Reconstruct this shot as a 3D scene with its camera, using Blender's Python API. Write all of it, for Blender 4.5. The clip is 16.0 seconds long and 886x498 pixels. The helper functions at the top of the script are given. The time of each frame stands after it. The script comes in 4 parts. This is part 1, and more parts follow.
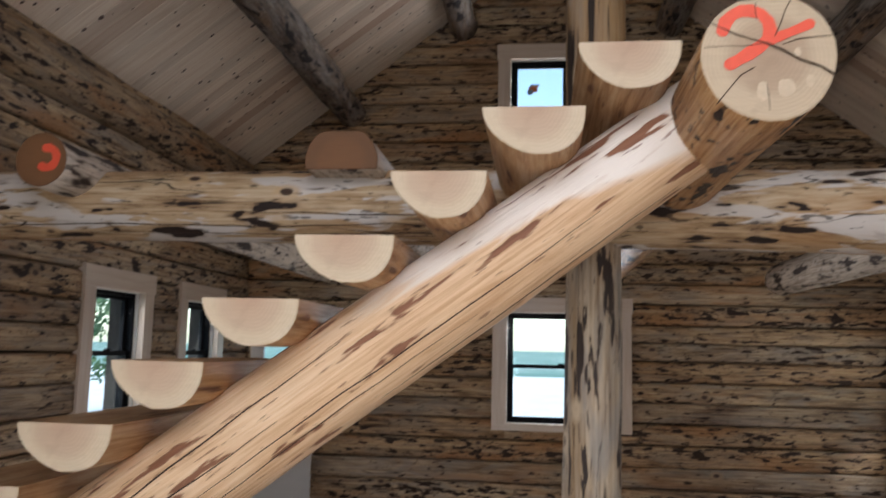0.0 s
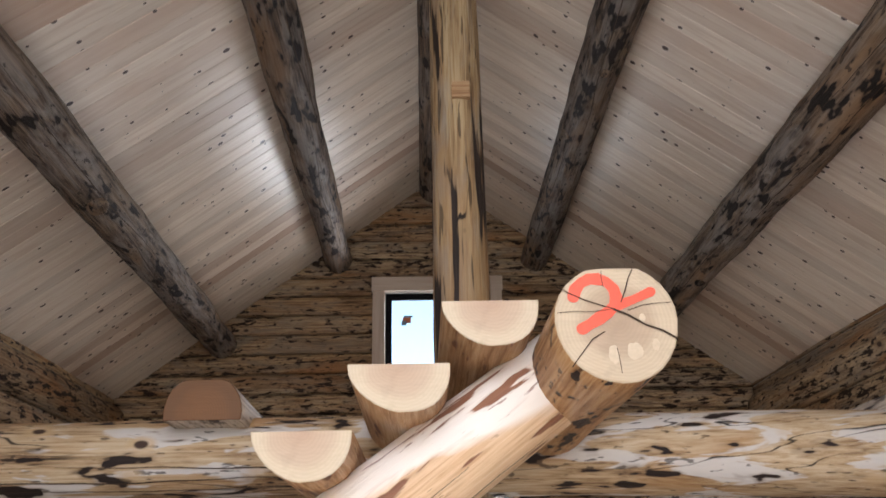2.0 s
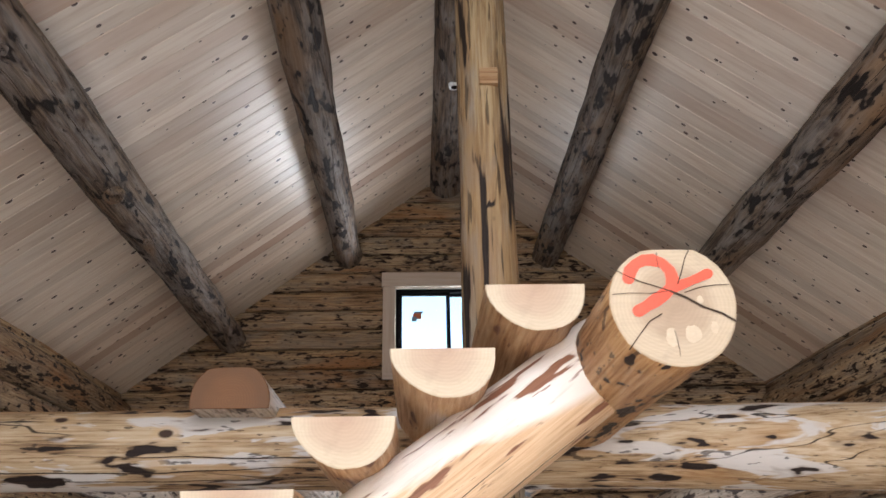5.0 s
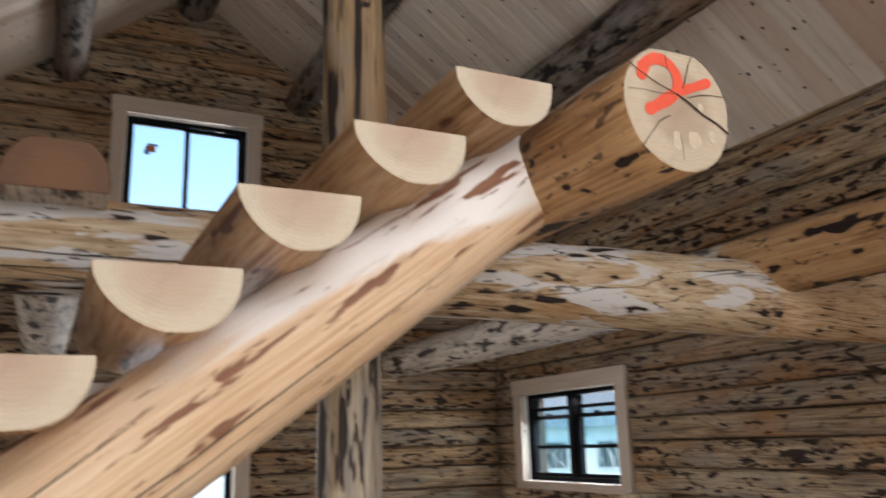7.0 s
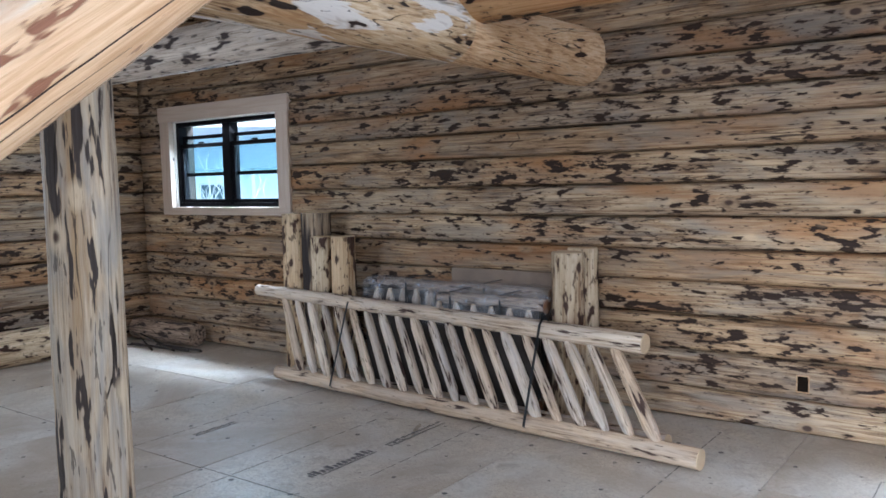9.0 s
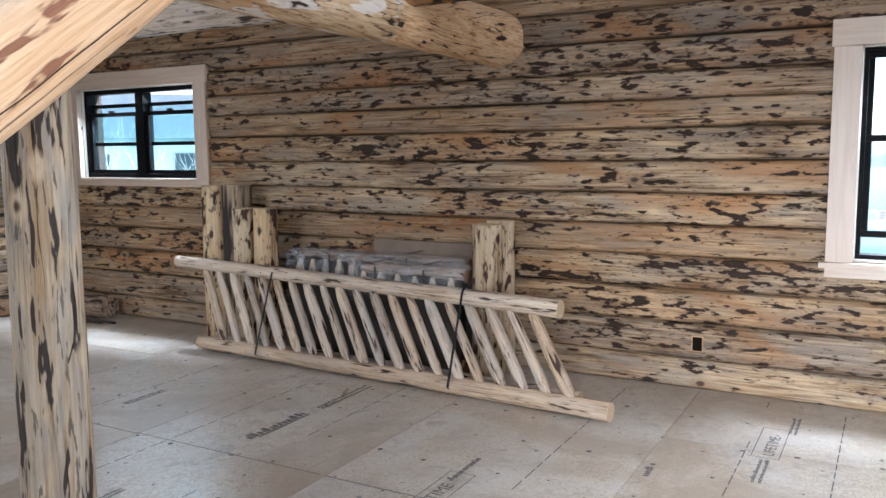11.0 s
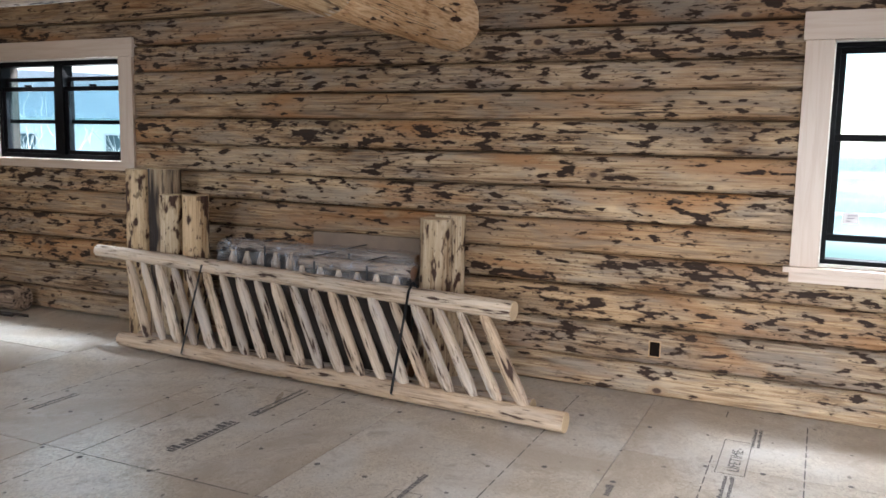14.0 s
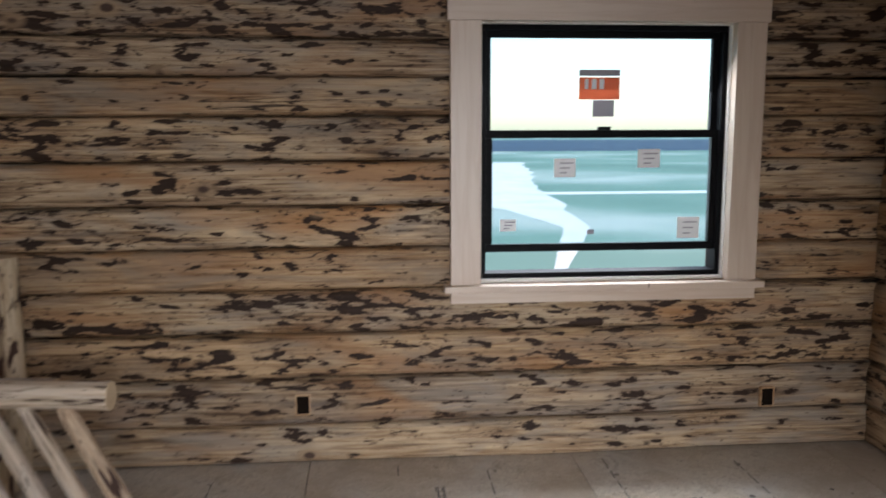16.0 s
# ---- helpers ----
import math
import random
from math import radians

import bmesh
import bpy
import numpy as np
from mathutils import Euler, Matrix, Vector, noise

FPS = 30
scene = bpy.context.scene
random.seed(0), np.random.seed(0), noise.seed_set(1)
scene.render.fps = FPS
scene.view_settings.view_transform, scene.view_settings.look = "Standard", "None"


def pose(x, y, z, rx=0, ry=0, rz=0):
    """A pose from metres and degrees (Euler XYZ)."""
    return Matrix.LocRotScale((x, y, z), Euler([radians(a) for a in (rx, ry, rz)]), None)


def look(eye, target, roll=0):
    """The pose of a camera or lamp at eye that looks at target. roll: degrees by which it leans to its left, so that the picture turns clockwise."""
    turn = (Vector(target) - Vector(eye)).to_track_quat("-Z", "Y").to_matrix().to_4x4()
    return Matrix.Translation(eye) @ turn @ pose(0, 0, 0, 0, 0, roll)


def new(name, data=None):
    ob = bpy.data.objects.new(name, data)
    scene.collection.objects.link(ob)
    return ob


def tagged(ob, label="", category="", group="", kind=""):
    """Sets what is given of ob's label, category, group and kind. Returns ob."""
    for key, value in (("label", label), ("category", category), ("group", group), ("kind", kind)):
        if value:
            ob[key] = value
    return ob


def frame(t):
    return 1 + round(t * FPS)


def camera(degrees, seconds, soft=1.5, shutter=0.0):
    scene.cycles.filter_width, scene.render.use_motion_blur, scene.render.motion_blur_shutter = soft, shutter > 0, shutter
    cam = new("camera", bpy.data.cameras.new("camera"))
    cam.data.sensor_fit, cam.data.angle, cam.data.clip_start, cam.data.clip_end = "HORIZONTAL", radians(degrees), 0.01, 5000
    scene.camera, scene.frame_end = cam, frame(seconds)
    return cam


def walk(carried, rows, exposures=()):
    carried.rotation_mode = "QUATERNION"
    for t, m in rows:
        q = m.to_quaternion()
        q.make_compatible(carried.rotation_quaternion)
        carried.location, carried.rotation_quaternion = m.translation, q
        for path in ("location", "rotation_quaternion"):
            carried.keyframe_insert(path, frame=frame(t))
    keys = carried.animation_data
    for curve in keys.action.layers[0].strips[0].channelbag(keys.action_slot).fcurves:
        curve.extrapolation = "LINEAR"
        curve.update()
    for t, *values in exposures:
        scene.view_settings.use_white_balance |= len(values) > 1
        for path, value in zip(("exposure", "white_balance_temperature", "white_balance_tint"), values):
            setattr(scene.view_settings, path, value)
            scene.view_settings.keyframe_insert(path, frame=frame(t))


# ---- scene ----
cam = camera(57.1, 16.0, shutter=0.4)
PATH = [
    (0, (0.68, 0.397, 1.653), (0.44, 2.367, 1.896), 1.3),
    (0.5, (0.701, 0.403, 1.69), (0.604, 2.364, 2.072), 0.5),
    (1, (0.708, 0.419, 1.709), (0.703, 2.357, 2.203), -0.8),
    (1.5, (0.711, 0.408, 1.743), (0.748, 2.303, 2.383), -1.3),
    (2, (0.718, 0.378, 1.765), (0.777, 2.228, 2.524), -1.4),
    (2.5, (0.72, 0.364, 1.768), (0.788, 2.196, 2.567), -1.5),
    (3, (0.717, 0.359, 1.771), (0.784, 2.185, 2.583), -1.6),
    (5.5, (0.449, 0.572, 1.711), (0.52, 2.427, 2.454), -0.9),
    (6, (0.238, 0.729, 1.672), (0.361, 2.595, 2.38), -0.0),
    (6.5, (-0.009, 0.844, 1.656), (0.42, 2.707, 2.243), -2.4),
    (7, (-0.13, 1.011, 1.603), (0.73, 2.757, 2.067), -1.7),
    (7.5, (-0.224, 1.219, 1.588), (0.95, 2.802, 1.93), -2.3),
    (8, (-0.395, 1.36, 1.524), (1.074, 2.716, 1.576), -2.6),
    (8.5, (-0.523, 1.35, 1.481), (1.06, 2.569, 1.37), -1.5),
    (9, (-0.627, 1.248, 1.441), (0.973, 2.435, 1.27), -1.5),
    (9.5, (-0.696, 1.196, 1.444), (0.927, 2.344, 1.227), -1.4),
    (10, (-0.794, 1.232, 1.448), (0.884, 2.296, 1.219), -0.9),
    (12.5, (-1.004, 1.29, 1.467), (0.754, 2.21, 1.215), -0.1),
    (13, (-0.986, 1.307, 1.464), (0.786, 2.195, 1.202), 0.5),
    (13.5, (-0.839, 1.364, 1.444), (0.948, 2.217, 1.161), 0.8),
    (14, (-0.655, 1.475, 1.44), (1.145, 2.307, 1.179), 1.1),
    (14.5, (-0.478, 1.649, 1.448), (1.381, 2.332, 1.17), 0.9),
    (15, (-0.258, 1.764, 1.485), (1.686, 2.083, 1.143), 0.9),
    (15.5, (0.077, 1.851, 1.518), (2.042, 1.92, 1.153), 0.4),
    (16, (0.389, 1.939, 1.508), (2.361, 1.772, 1.225), -0.2),
]
walk(cam, [(t, look(eye, target, roll)) for t, eye, target, roll in PATH], [(0, 1.45, 6900, 17), (1.5, 1.8, 6900, 17), (2.5, 2.05, 6900, 17), (5.5, 2.15, 6900, 17), (6.2, 2.05, 6900, 16), (7, 1.6, 6900, 15), (7.9, 1.42, 6400, 13), (8.5, 1.75, 5750, 12), (9, 2.02, 5740, 11), (9.8, 2.15, 5980, 12), (13.5, 2.02, 6500, 14), (14.5, 2.0, 6750, 14), (15, 1.95, 6300, 14), (15.5, 1.55, 6600, 15), (16, 1.2, 6800, 15)])
# ---------- world and light ----------
world = bpy.data.worlds.new("world")
scene.world = world
world.use_nodes = True
wn, wl = world.node_tree.nodes, world.node_tree.links
sky = wn.new("ShaderNodeTexSky")
sky.sky_type, sky.sun_disc = "NISHITA", False
sky.dust_density, sky.ozone_density = 1.0, 0.7
sky.sun_elevation, sky.sun_rotation = radians(62), radians(180)
wn["Background"].inputs["Strength"].default_value = 0.15
wl.new(sky.outputs["Color"], wn["Background"].inputs["Color"])

sun_data = bpy.data.lights.new("sun", "SUN")
sun_data.energy, sun_data.angle, sun_data.color = 1.4, radians(12), (1.0, 0.96, 0.9)
sun = new("sun", sun_data)
sun.matrix_world = look((0, -16, 30), (0, 0, 0))


def window_lamp(name, at, towards, w, h, watts, spread=180, colour=(0.84, 0.92, 1.0)):
    d = bpy.data.lights.new(name, "AREA")
    d.shape, d.size, d.size_y, d.energy, d.color = "RECTANGLE", w, h, watts, colour
    d.spread = radians(spread)
    ob = new(name, d)
    ob.matrix_world = look(at, towards)
    return ob


# ---------- plan ----------
XW, XE, YS, YN = -2.24, 4.0, -0.42, 8.27      # inner faces of the log walls
XR, ZR, SLOPE = 0.91, 5.84, 0.75              # ridge of the ceiling and its pitch
THICK = 0.26


def roof_z(x):
    return ZR - SLOPE * abs(x - XR)


# daylight through the openings of the place
window_lamp("daylight_south_door", (-0.3, YS - 0.2, 1.1), (0.9, 3.6, 1.9), 1.1, 2.0, 9, 110)
window_lamp("daylight_south_gable", (0.92, YS - 0.2, 3.6), (2.3, 5, 3.4), 2.3, 1.5, 14, 140)
window_lamp("daylight_west_door", (XW - 0.25, 1.1, 1.1), (1.4, 1.3, 0.0), 1.0, 2.0, 12, 52)
window_lamp("daylight_east", (XE + 0.3, 0.89, 1.4), (2.5, 0.89, 0.2), 1.05, 1.05, 9)
window_lamp("daylight_east_high", (XE + 0.75, 0.62, 2.45), (XE - 0.9, 1.3, 0.0), 0.9, 0.3, 12, 110, (0.80, 0.90, 1.0))
window_lamp("daylight_east_twin", (XE + 0.3, 7.05, 1.66), (2.5, 6.6, 0.2), 1.40, 0.75, 9)
window_lamp("daylight_east_twin_high", (XE + 0.56, 7.05, 2.64), (XE - 0.55, 6.9, 0.0), 1.30, 0.22, 52, 120, (0.72, 0.86, 1.0))
window_lamp("daylight_north_upper", (0.87, YN + 0.3, 4.1), (-1.6, 4.6, 4.0), 1.0, 0.8, 7, 130)
window_lamp("daylight_north_lower", (0.82, YN + 0.3, 1.5), (0.9, 6, 0.2), 1.0, 0.95, 12)
window_lamp("daylight_west_a", (XW - 0.3, 5.77, 1.6), (0.2, 5.4, 0.0), 0.65, 0.9, 8, 105)
window_lamp("daylight_west_b", (XW - 0.3, 7.2, 1.6), (0.2, 6.6, 0.0), 0.65, 0.9, 8, 105)


# ---------- materials ----------
def node_material(name, rough=0.6):
    m = bpy.data.materials.new(name)
    m.use_nodes = True
    n = m.node_tree.nodes
    b = n["Principled BSDF"]
    b.inputs["Roughness"].default_value = rough
    return m, n, m.node_tree.links, b


def add(n, kind, **values):
    node = n.new(kind)
    for key, value in values.items():
        if key == "op":
            node.operation = value
        elif key == "blend":
            node.data_type, node.blend_type = "RGBA", value
    return node


def ramp(n, l, source, stops):
    r = n.new("ShaderNodeValToRGB")
    e = r.color_ramp.elements
    e[0].position, e[0].color = stops[0][0], (*stops[0][1], 1)
    e[1].position, e[1].color = stops[-1][0], (*stops[-1][1], 1)
    for p, c in stops[1:-1]:
        x = e.new(p)
        x.color = (*c, 1)
    l.new(source, r.inputs["Fac"])
    return r.outputs["Color"]


def blend(n, l, fac, a, b, kind="MIX"):
    x = n.new("ShaderNodeMix")
    x.data_type, x.blend_type = "RGBA", kind
    for socket, value in ((x.inputs[0], fac), (x.inputs[6], a), (x.inputs[7], b)):
        if isinstance(value, (int, float)):
            socket.default_value = value
        elif isinstance(value, tuple):
            socket.default_value = (*value, 1)
        else:
            l.new(value, socket)
    return x.outputs[2]


def maths(n, l, op, a, b=0.0):
    x = n.new("ShaderNodeMath")
    x.operation = op
    for socket, value in zip(x.inputs, (a, b)):
        if isinstance(value, (int, float)):
            socket.default_value = value
        else:
            l.new(value, socket)
    return x.outputs[0]


def stretched(n, l, scale, shift=37.0):
    """Coordinates along the piece, scaled per axis, moved for each piece."""
    tc, info = n.new("ShaderNodeTexCoord"), n.new("ShaderNodeObjectInfo")
    mp = n.new("ShaderNodeMapping")
    mp.inputs["Scale"].default_value = scale
    mv = n.new("ShaderNodeCombineXYZ")
    l.new(maths(n, l, "MULTIPLY", info.outputs["Random"], shift), mv.inputs[0])
    l.new(maths(n, l, "MULTIPLY", info.outputs["Random"], shift * 1.7), mv.inputs[1])
    l.new(tc.outputs["Object"], mp.inputs["Vector"])
    l.new(mv.outputs[0], mp.inputs["Location"])
    return mp.outputs[0], info.outputs["Random"]


def noise_tex(n, l, vec, scale, detail=4.0, rough=0.55, warp=0.0):
    t = n.new("ShaderNodeTexNoise")
    t.inputs["Scale"].default_value, t.inputs["Detail"].default_value = scale, detail
    t.inputs["Roughness"].default_value, t.inputs["Distortion"].default_value = rough, warp
    l.new(vec, t.inputs["Vector"])
    return t.outputs["Fac"]


def bump(n, l, b, height, strength, distance=0.01):
    x = n.new("ShaderNodeBump")
    x.inputs["Strength"].default_value, x.inputs["Distance"].default_value = strength, distance
    l.new(height, x.inputs["Height"])
    l.new(x.outputs[0], b.inputs["Normal"])


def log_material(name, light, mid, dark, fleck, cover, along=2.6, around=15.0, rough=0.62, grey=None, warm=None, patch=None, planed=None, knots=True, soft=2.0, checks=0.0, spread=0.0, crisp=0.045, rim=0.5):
    """Peeled log: grain along the length, flecks of left bark in two sizes, knots, grey and warm stretches."""
    m, n, l, b = node_material(name, rough)
    b.inputs["Specular IOR Level"].default_value = 0.22
    grain, rnd = stretched(n, l, (1.3, 34, 34))
    broad, _ = stretched(n, l, (0.8, 4.0, 4.0), 53)
    flecks, _ = stretched(n, l, (along, around, around), 71)
    small, _ = stretched(n, l, (along * 2.6, around * 2.7, around * 2.7), 29)
    fine = noise_tex(n, l, grain, 2.0, 6, 0.65, 0.5)
    tone = noise_tex(n, l, broad, 1.5, 4, 0.6, 0.8)
    col = ramp(n, l, maths(n, l, "ADD", maths(n, l, "MULTIPLY", fine, 0.62), maths(n, l, "MULTIPLY", tone, 0.38)),
               [(0.38, dark), (0.48, mid), (0.585, light)])
    if grey:
        g = noise_tex(n, l, broad, 2.1, 5, 0.62, 1.1)
        col = blend(n, l, ramp(n, l, g, [(0.44, (0, 0, 0)), (0.64, (0.8, 0.8, 0.8))]), col, blend(n, l, fine, tuple(c * 0.72 for c in grey), tuple(min(1, c * 1.3) for c in grey)))
    if warm:
        w = noise_tex(n, l, broad, 1.1, 3, 0.5, 0.5)
        col = blend(n, l, ramp(n, l, w, [(0.53, (0, 0, 0)), (0.70, (0.8, 0.8, 0.8))]), col, warm)
    if patch:
        p = noise_tex(n, l, broad, 2.4, 4, 0.55, 0.7)
        col = blend(n, l, ramp(n, l, p, [(0.525, (0, 0, 0)), (0.56, (0.9, 0.9, 0.9))]), col, patch)
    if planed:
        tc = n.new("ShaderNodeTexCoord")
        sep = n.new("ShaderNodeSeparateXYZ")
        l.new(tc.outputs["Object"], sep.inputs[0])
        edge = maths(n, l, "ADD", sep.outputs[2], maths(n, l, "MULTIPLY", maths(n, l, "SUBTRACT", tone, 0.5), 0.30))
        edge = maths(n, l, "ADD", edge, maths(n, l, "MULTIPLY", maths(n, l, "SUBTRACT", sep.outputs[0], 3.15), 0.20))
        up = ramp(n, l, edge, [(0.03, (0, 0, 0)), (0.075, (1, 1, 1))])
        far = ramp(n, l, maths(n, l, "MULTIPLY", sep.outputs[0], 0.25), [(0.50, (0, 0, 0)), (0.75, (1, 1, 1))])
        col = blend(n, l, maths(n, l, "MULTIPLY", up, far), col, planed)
    tint = ramp(n, l, rnd, [(0.0, (0.72, 0.70, 0.70)), (0.22, (1.0, 0.97, 0.92)), (0.42, (0.86, 0.74, 0.62)), (0.62, (1.12, 1.10, 1.06)), (0.82, (0.80, 0.80, 0.82)), (1.0, (1.06, 0.98, 0.86))])
    col = blend(n, l, 1.0, col, tint, "MULTIPLY")
    where = maths(n, l, "MULTIPLY", maths(n, l, "SUBTRACT", noise_tex(n, l, broad, 1.7, 2, 0.5), 0.5), 0.26)
    share = maths(n, l, "FRACT", maths(n, l, "MULTIPLY", rnd, 17.3))
    where = maths(n, l, "ADD", where, maths(n, l, "MULTIPLY", maths(n, l, "SUBTRACT", share, 0.5), spread))
    f1 = maths(n, l, "ADD", noise_tex(n, l, flecks, 1.0, soft, 0.55, 0.15), where)
    f2 = maths(n, l, "ADD", noise_tex(n, l, small, 1.0, soft, 0.5, 0.15), maths(n, l, "MULTIPLY", where, 0.8))
    k1 = ramp(n, l, f1, [(cover, (0, 0, 0)), (cover + crisp, (1, 1, 1))])
    k2 = ramp(n, l, f2, [(cover + 0.035, (0, 0, 0)), (cover + 0.075, (0.7, 0.7, 0.7))])
    mask = maths(n, l, "MAXIMUM", k1, k2)
    halo = ramp(n, l, f1, [(cover - 0.07, (0, 0, 0)), (cover + 0.01, (rim, rim, rim))])
    col = blend(n, l, halo, col, tuple(d * 0.9 for d in dark))
    deep = blend(n, l, fine, tuple(c * 0.55 for c in fleck), tuple(min(1, c * 1.9 + 0.004) for c in fleck))
    col = blend(n, l, mask, col, deep)
    if checks:
        cv, _ = stretched(n, l, (0.55, 6.5, 6.5), 61)
        line = maths(n, l, "ABSOLUTE", maths(n, l, "SUBTRACT", noise_tex(n, l, cv, 1.0, 3, 0.5, 0.5), 0.5))
        gate, _ = stretched(n, l, (0.7, 5.0, 5.0), 97)
        on_log = ramp(n, l, noise_tex(n, l, gate, 1.0, 2), [(0.50, (0, 0, 0)), (0.56, (1, 1, 1))])
        slit = maths(n, l, "MULTIPLY", ramp(n, l, line, [(checks * 0.5, (1, 1, 1)), (checks, (0, 0, 0))]), on_log)
        col = blend(n, l, slit, col, (0.022, 0.014, 0.010))
        mask = maths(n, l, "MAXIMUM", mask, slit)
    if knots:
        kv, _ = stretched(n, l, (2.6, 4.2, 4.2), 83)
        v = n.new("ShaderNodeTexVoronoi")
        v.inputs["Scale"].default_value = 1.0
        l.new(kv, v.inputs["Vector"])
        eye = ramp(n, l, v.outputs["Distance"], [(0.06, (1, 1, 1)), (0.09, (0, 0, 0))])
        ringed = ramp(n, l, v.outputs["Distance"], [(0.12, (0.7, 0.7, 0.7)), (0.19, (0, 0, 0))])
        col = blend(n, l, ringed, col, mid)
        col = blend(n, l, eye, col, (0.07, 0.04, 0.028))
    l.new(col, b.inputs["Base Color"])
    l.new(ramp(n, l, fine, [(0.3, (rough + 0.1,) * 3), (0.7, (rough - 0.08,) * 3)]), b.inputs["Roughness"])
    height = maths(n, l, "SUBTRACT", maths(n, l, "MULTIPLY", fine, 0.7), maths(n, l, "MULTIPLY", mask, 0.3))
    bump(n, l, b, height, 0.6, 0.012)
    return m


def end_grain(name, heart, sap, rough=0.7, ring=0.30, mark=0.25):
    """Sawn end of a log: rings round the pith, paler sapwood, saw marks and checks."""
    m, n, l, b = node_material(name, rough)
    tc = n.new("ShaderNodeTexCoord")
    sep = n.new("ShaderNodeSeparateXYZ")
    wob = n.new("ShaderNodeTexNoise")
    wob.inputs["Scale"].default_value = 9.0
    l.new(tc.outputs["Object"], wob.inputs["Vector"])
    l.new(tc.outputs["Object"], sep.inputs[0])
    y2 = maths(n, l, "POWER", maths(n, l, "ABSOLUTE", sep.outputs[1]), 2.0)
    z2 = maths(n, l, "POWER", maths(n, l, "ABSOLUTE", sep.outputs[2]), 2.0)
    rad = maths(n, l, "SQRT", maths(n, l, "ADD", y2, z2))
    rad = maths(n, l, "ADD", rad, maths(n, l, "MULTIPLY", wob.outputs["Fac"], 0.03))
    rings = maths(n, l, "SINE", maths(n, l, "MULTIPLY", rad, 620.0))
    col = ramp(n, l, maths(n, l, "MULTIPLY", rad, 5.0), [(0.18, heart), (0.52, tuple((a * 0.65 + c * 0.35) for a, c in zip(heart, sap))), (0.66, sap)])
    col = blend(n, l, maths(n, l, "MULTIPLY", maths(n, l, "ADD", rings, 1.0), 0.5 * ring), col, tuple(c * 0.62 for c in heart))
    mp = n.new("ShaderNodeMapping")
    mp.inputs["Rotation"].default_value = (0.5, 0, 0)
    mp.inputs["Scale"].default_value = (1, 5, 75)
    l.new(tc.outputs["Object"], mp.inputs["Vector"])
    saw = noise_tex(n, l, mp.outputs[0], 2.0, 3)
    dirt = noise_tex(n, l, tc.outputs["Object"], 16.0, 5)
    col = blend(n, l, maths(n, l, "MULTIPLY", saw, mark), col, tuple(c * 0.55 for c in heart))
    col = blend(n, l, ramp(n, l, dirt, [(0.55, (0, 0, 0)), (0.75, (0.35, 0.35, 0.35))]), col, tuple(c * 0.7 for c in heart))
    l.new(col, b.inputs["Base Color"])
    bump(n, l, b, saw, 0.35, 0.004)
    return m


def plain(name, colour, rough=0.5, metal=0.0, vary=0.15, scale=14.0):
    m, n, l, b = node_material(name, rough)
    tc = n.new("ShaderNodeTexCoord")
    t = noise_tex(n, l, tc.outputs["Object"], scale, 5)
    l.new(blend(n, l, t, tuple(c * (1 - vary) for c in colour), tuple(min(1, c * (1 + vary)) for c in colour)), b.inputs["Base Color"])
    b.inputs["Metallic"].default_value = metal
    bump(n, l, b, t, 0.12, 0.003)
    return m


def board_material(name, light, mid, pink, knot=True):
    """Pine boards: grain along local X, knots, each board its own tone."""
    m, n, l, b = node_material(name, 0.36)
    tc, geo = n.new("ShaderNodeTexCoord"), n.new("ShaderNodeNewGeometry")
    rnd = geo.outputs["Random Per Island"]
    mv = n.new("ShaderNodeCombineXYZ")
    l.new(maths(n, l, "MULTIPLY", rnd, 91.0), mv.inputs[0])
    l.new(maths(n, l, "MULTIPLY", rnd, 47.0), mv.inputs[2])
    mp = n.new("ShaderNodeMapping")
    mp.inputs["Scale"].default_value = (1.1, 16, 16)
    l.new(tc.outputs["Object"], mp.inputs["Vector"])
    l.new(mv.outputs[0], mp.inputs["Location"])
    g = noise_tex(n, l, mp.outputs[0], 1.6, 6, 0.6, 0.7)
    col = ramp(n, l, g, [(0.36, mid), (0.58, light)])
    col = blend(n, l, ramp(n, l, rnd, [(0.50, (0, 0, 0)), (0.98, (1, 1, 1))]), col, pink)
    col = blend(n, l, 1.0, col, ramp(n, l, maths(n, l, "FRACT", maths(n, l, "MULTIPLY", rnd, 13.7)), [(0.0, (0.86, 0.86, 0.86)), (1.0, (1.06, 1.06, 1.06))]), "MULTIPLY")
    if knot:
        mk = n.new("ShaderNodeMapping")
        mk.inputs["Scale"].default_value = (10.0, 14.0, 2.0)
        l.new(tc.outputs["Object"], mk.inputs["Vector"])
        l.new(mv.outputs[0], mk.inputs["Location"])
        v = n.new("ShaderNodeTexVoronoi")
        v.inputs["Scale"].default_value = 1.0
        l.new(mk.outputs[0], v.inputs["Vector"])
        size = maths(n, l, "MULTIPLY", maths(n, l, "SUBTRACT", v.outputs["Color"], 0.27), 0.34)
        kn = ramp(n, l, maths(n, l, "SUBTRACT", v.outputs["Distance"], size), [(0.0, (1, 1, 1)), (0.03, (0, 0, 0))])
        col = blend(n, l, kn, col, (0.06, 0.026, 0.016))
    l.new(col, b.inputs["Base Color"])
    bump(n, l, b, g, 0.15, 0.004)
    return m


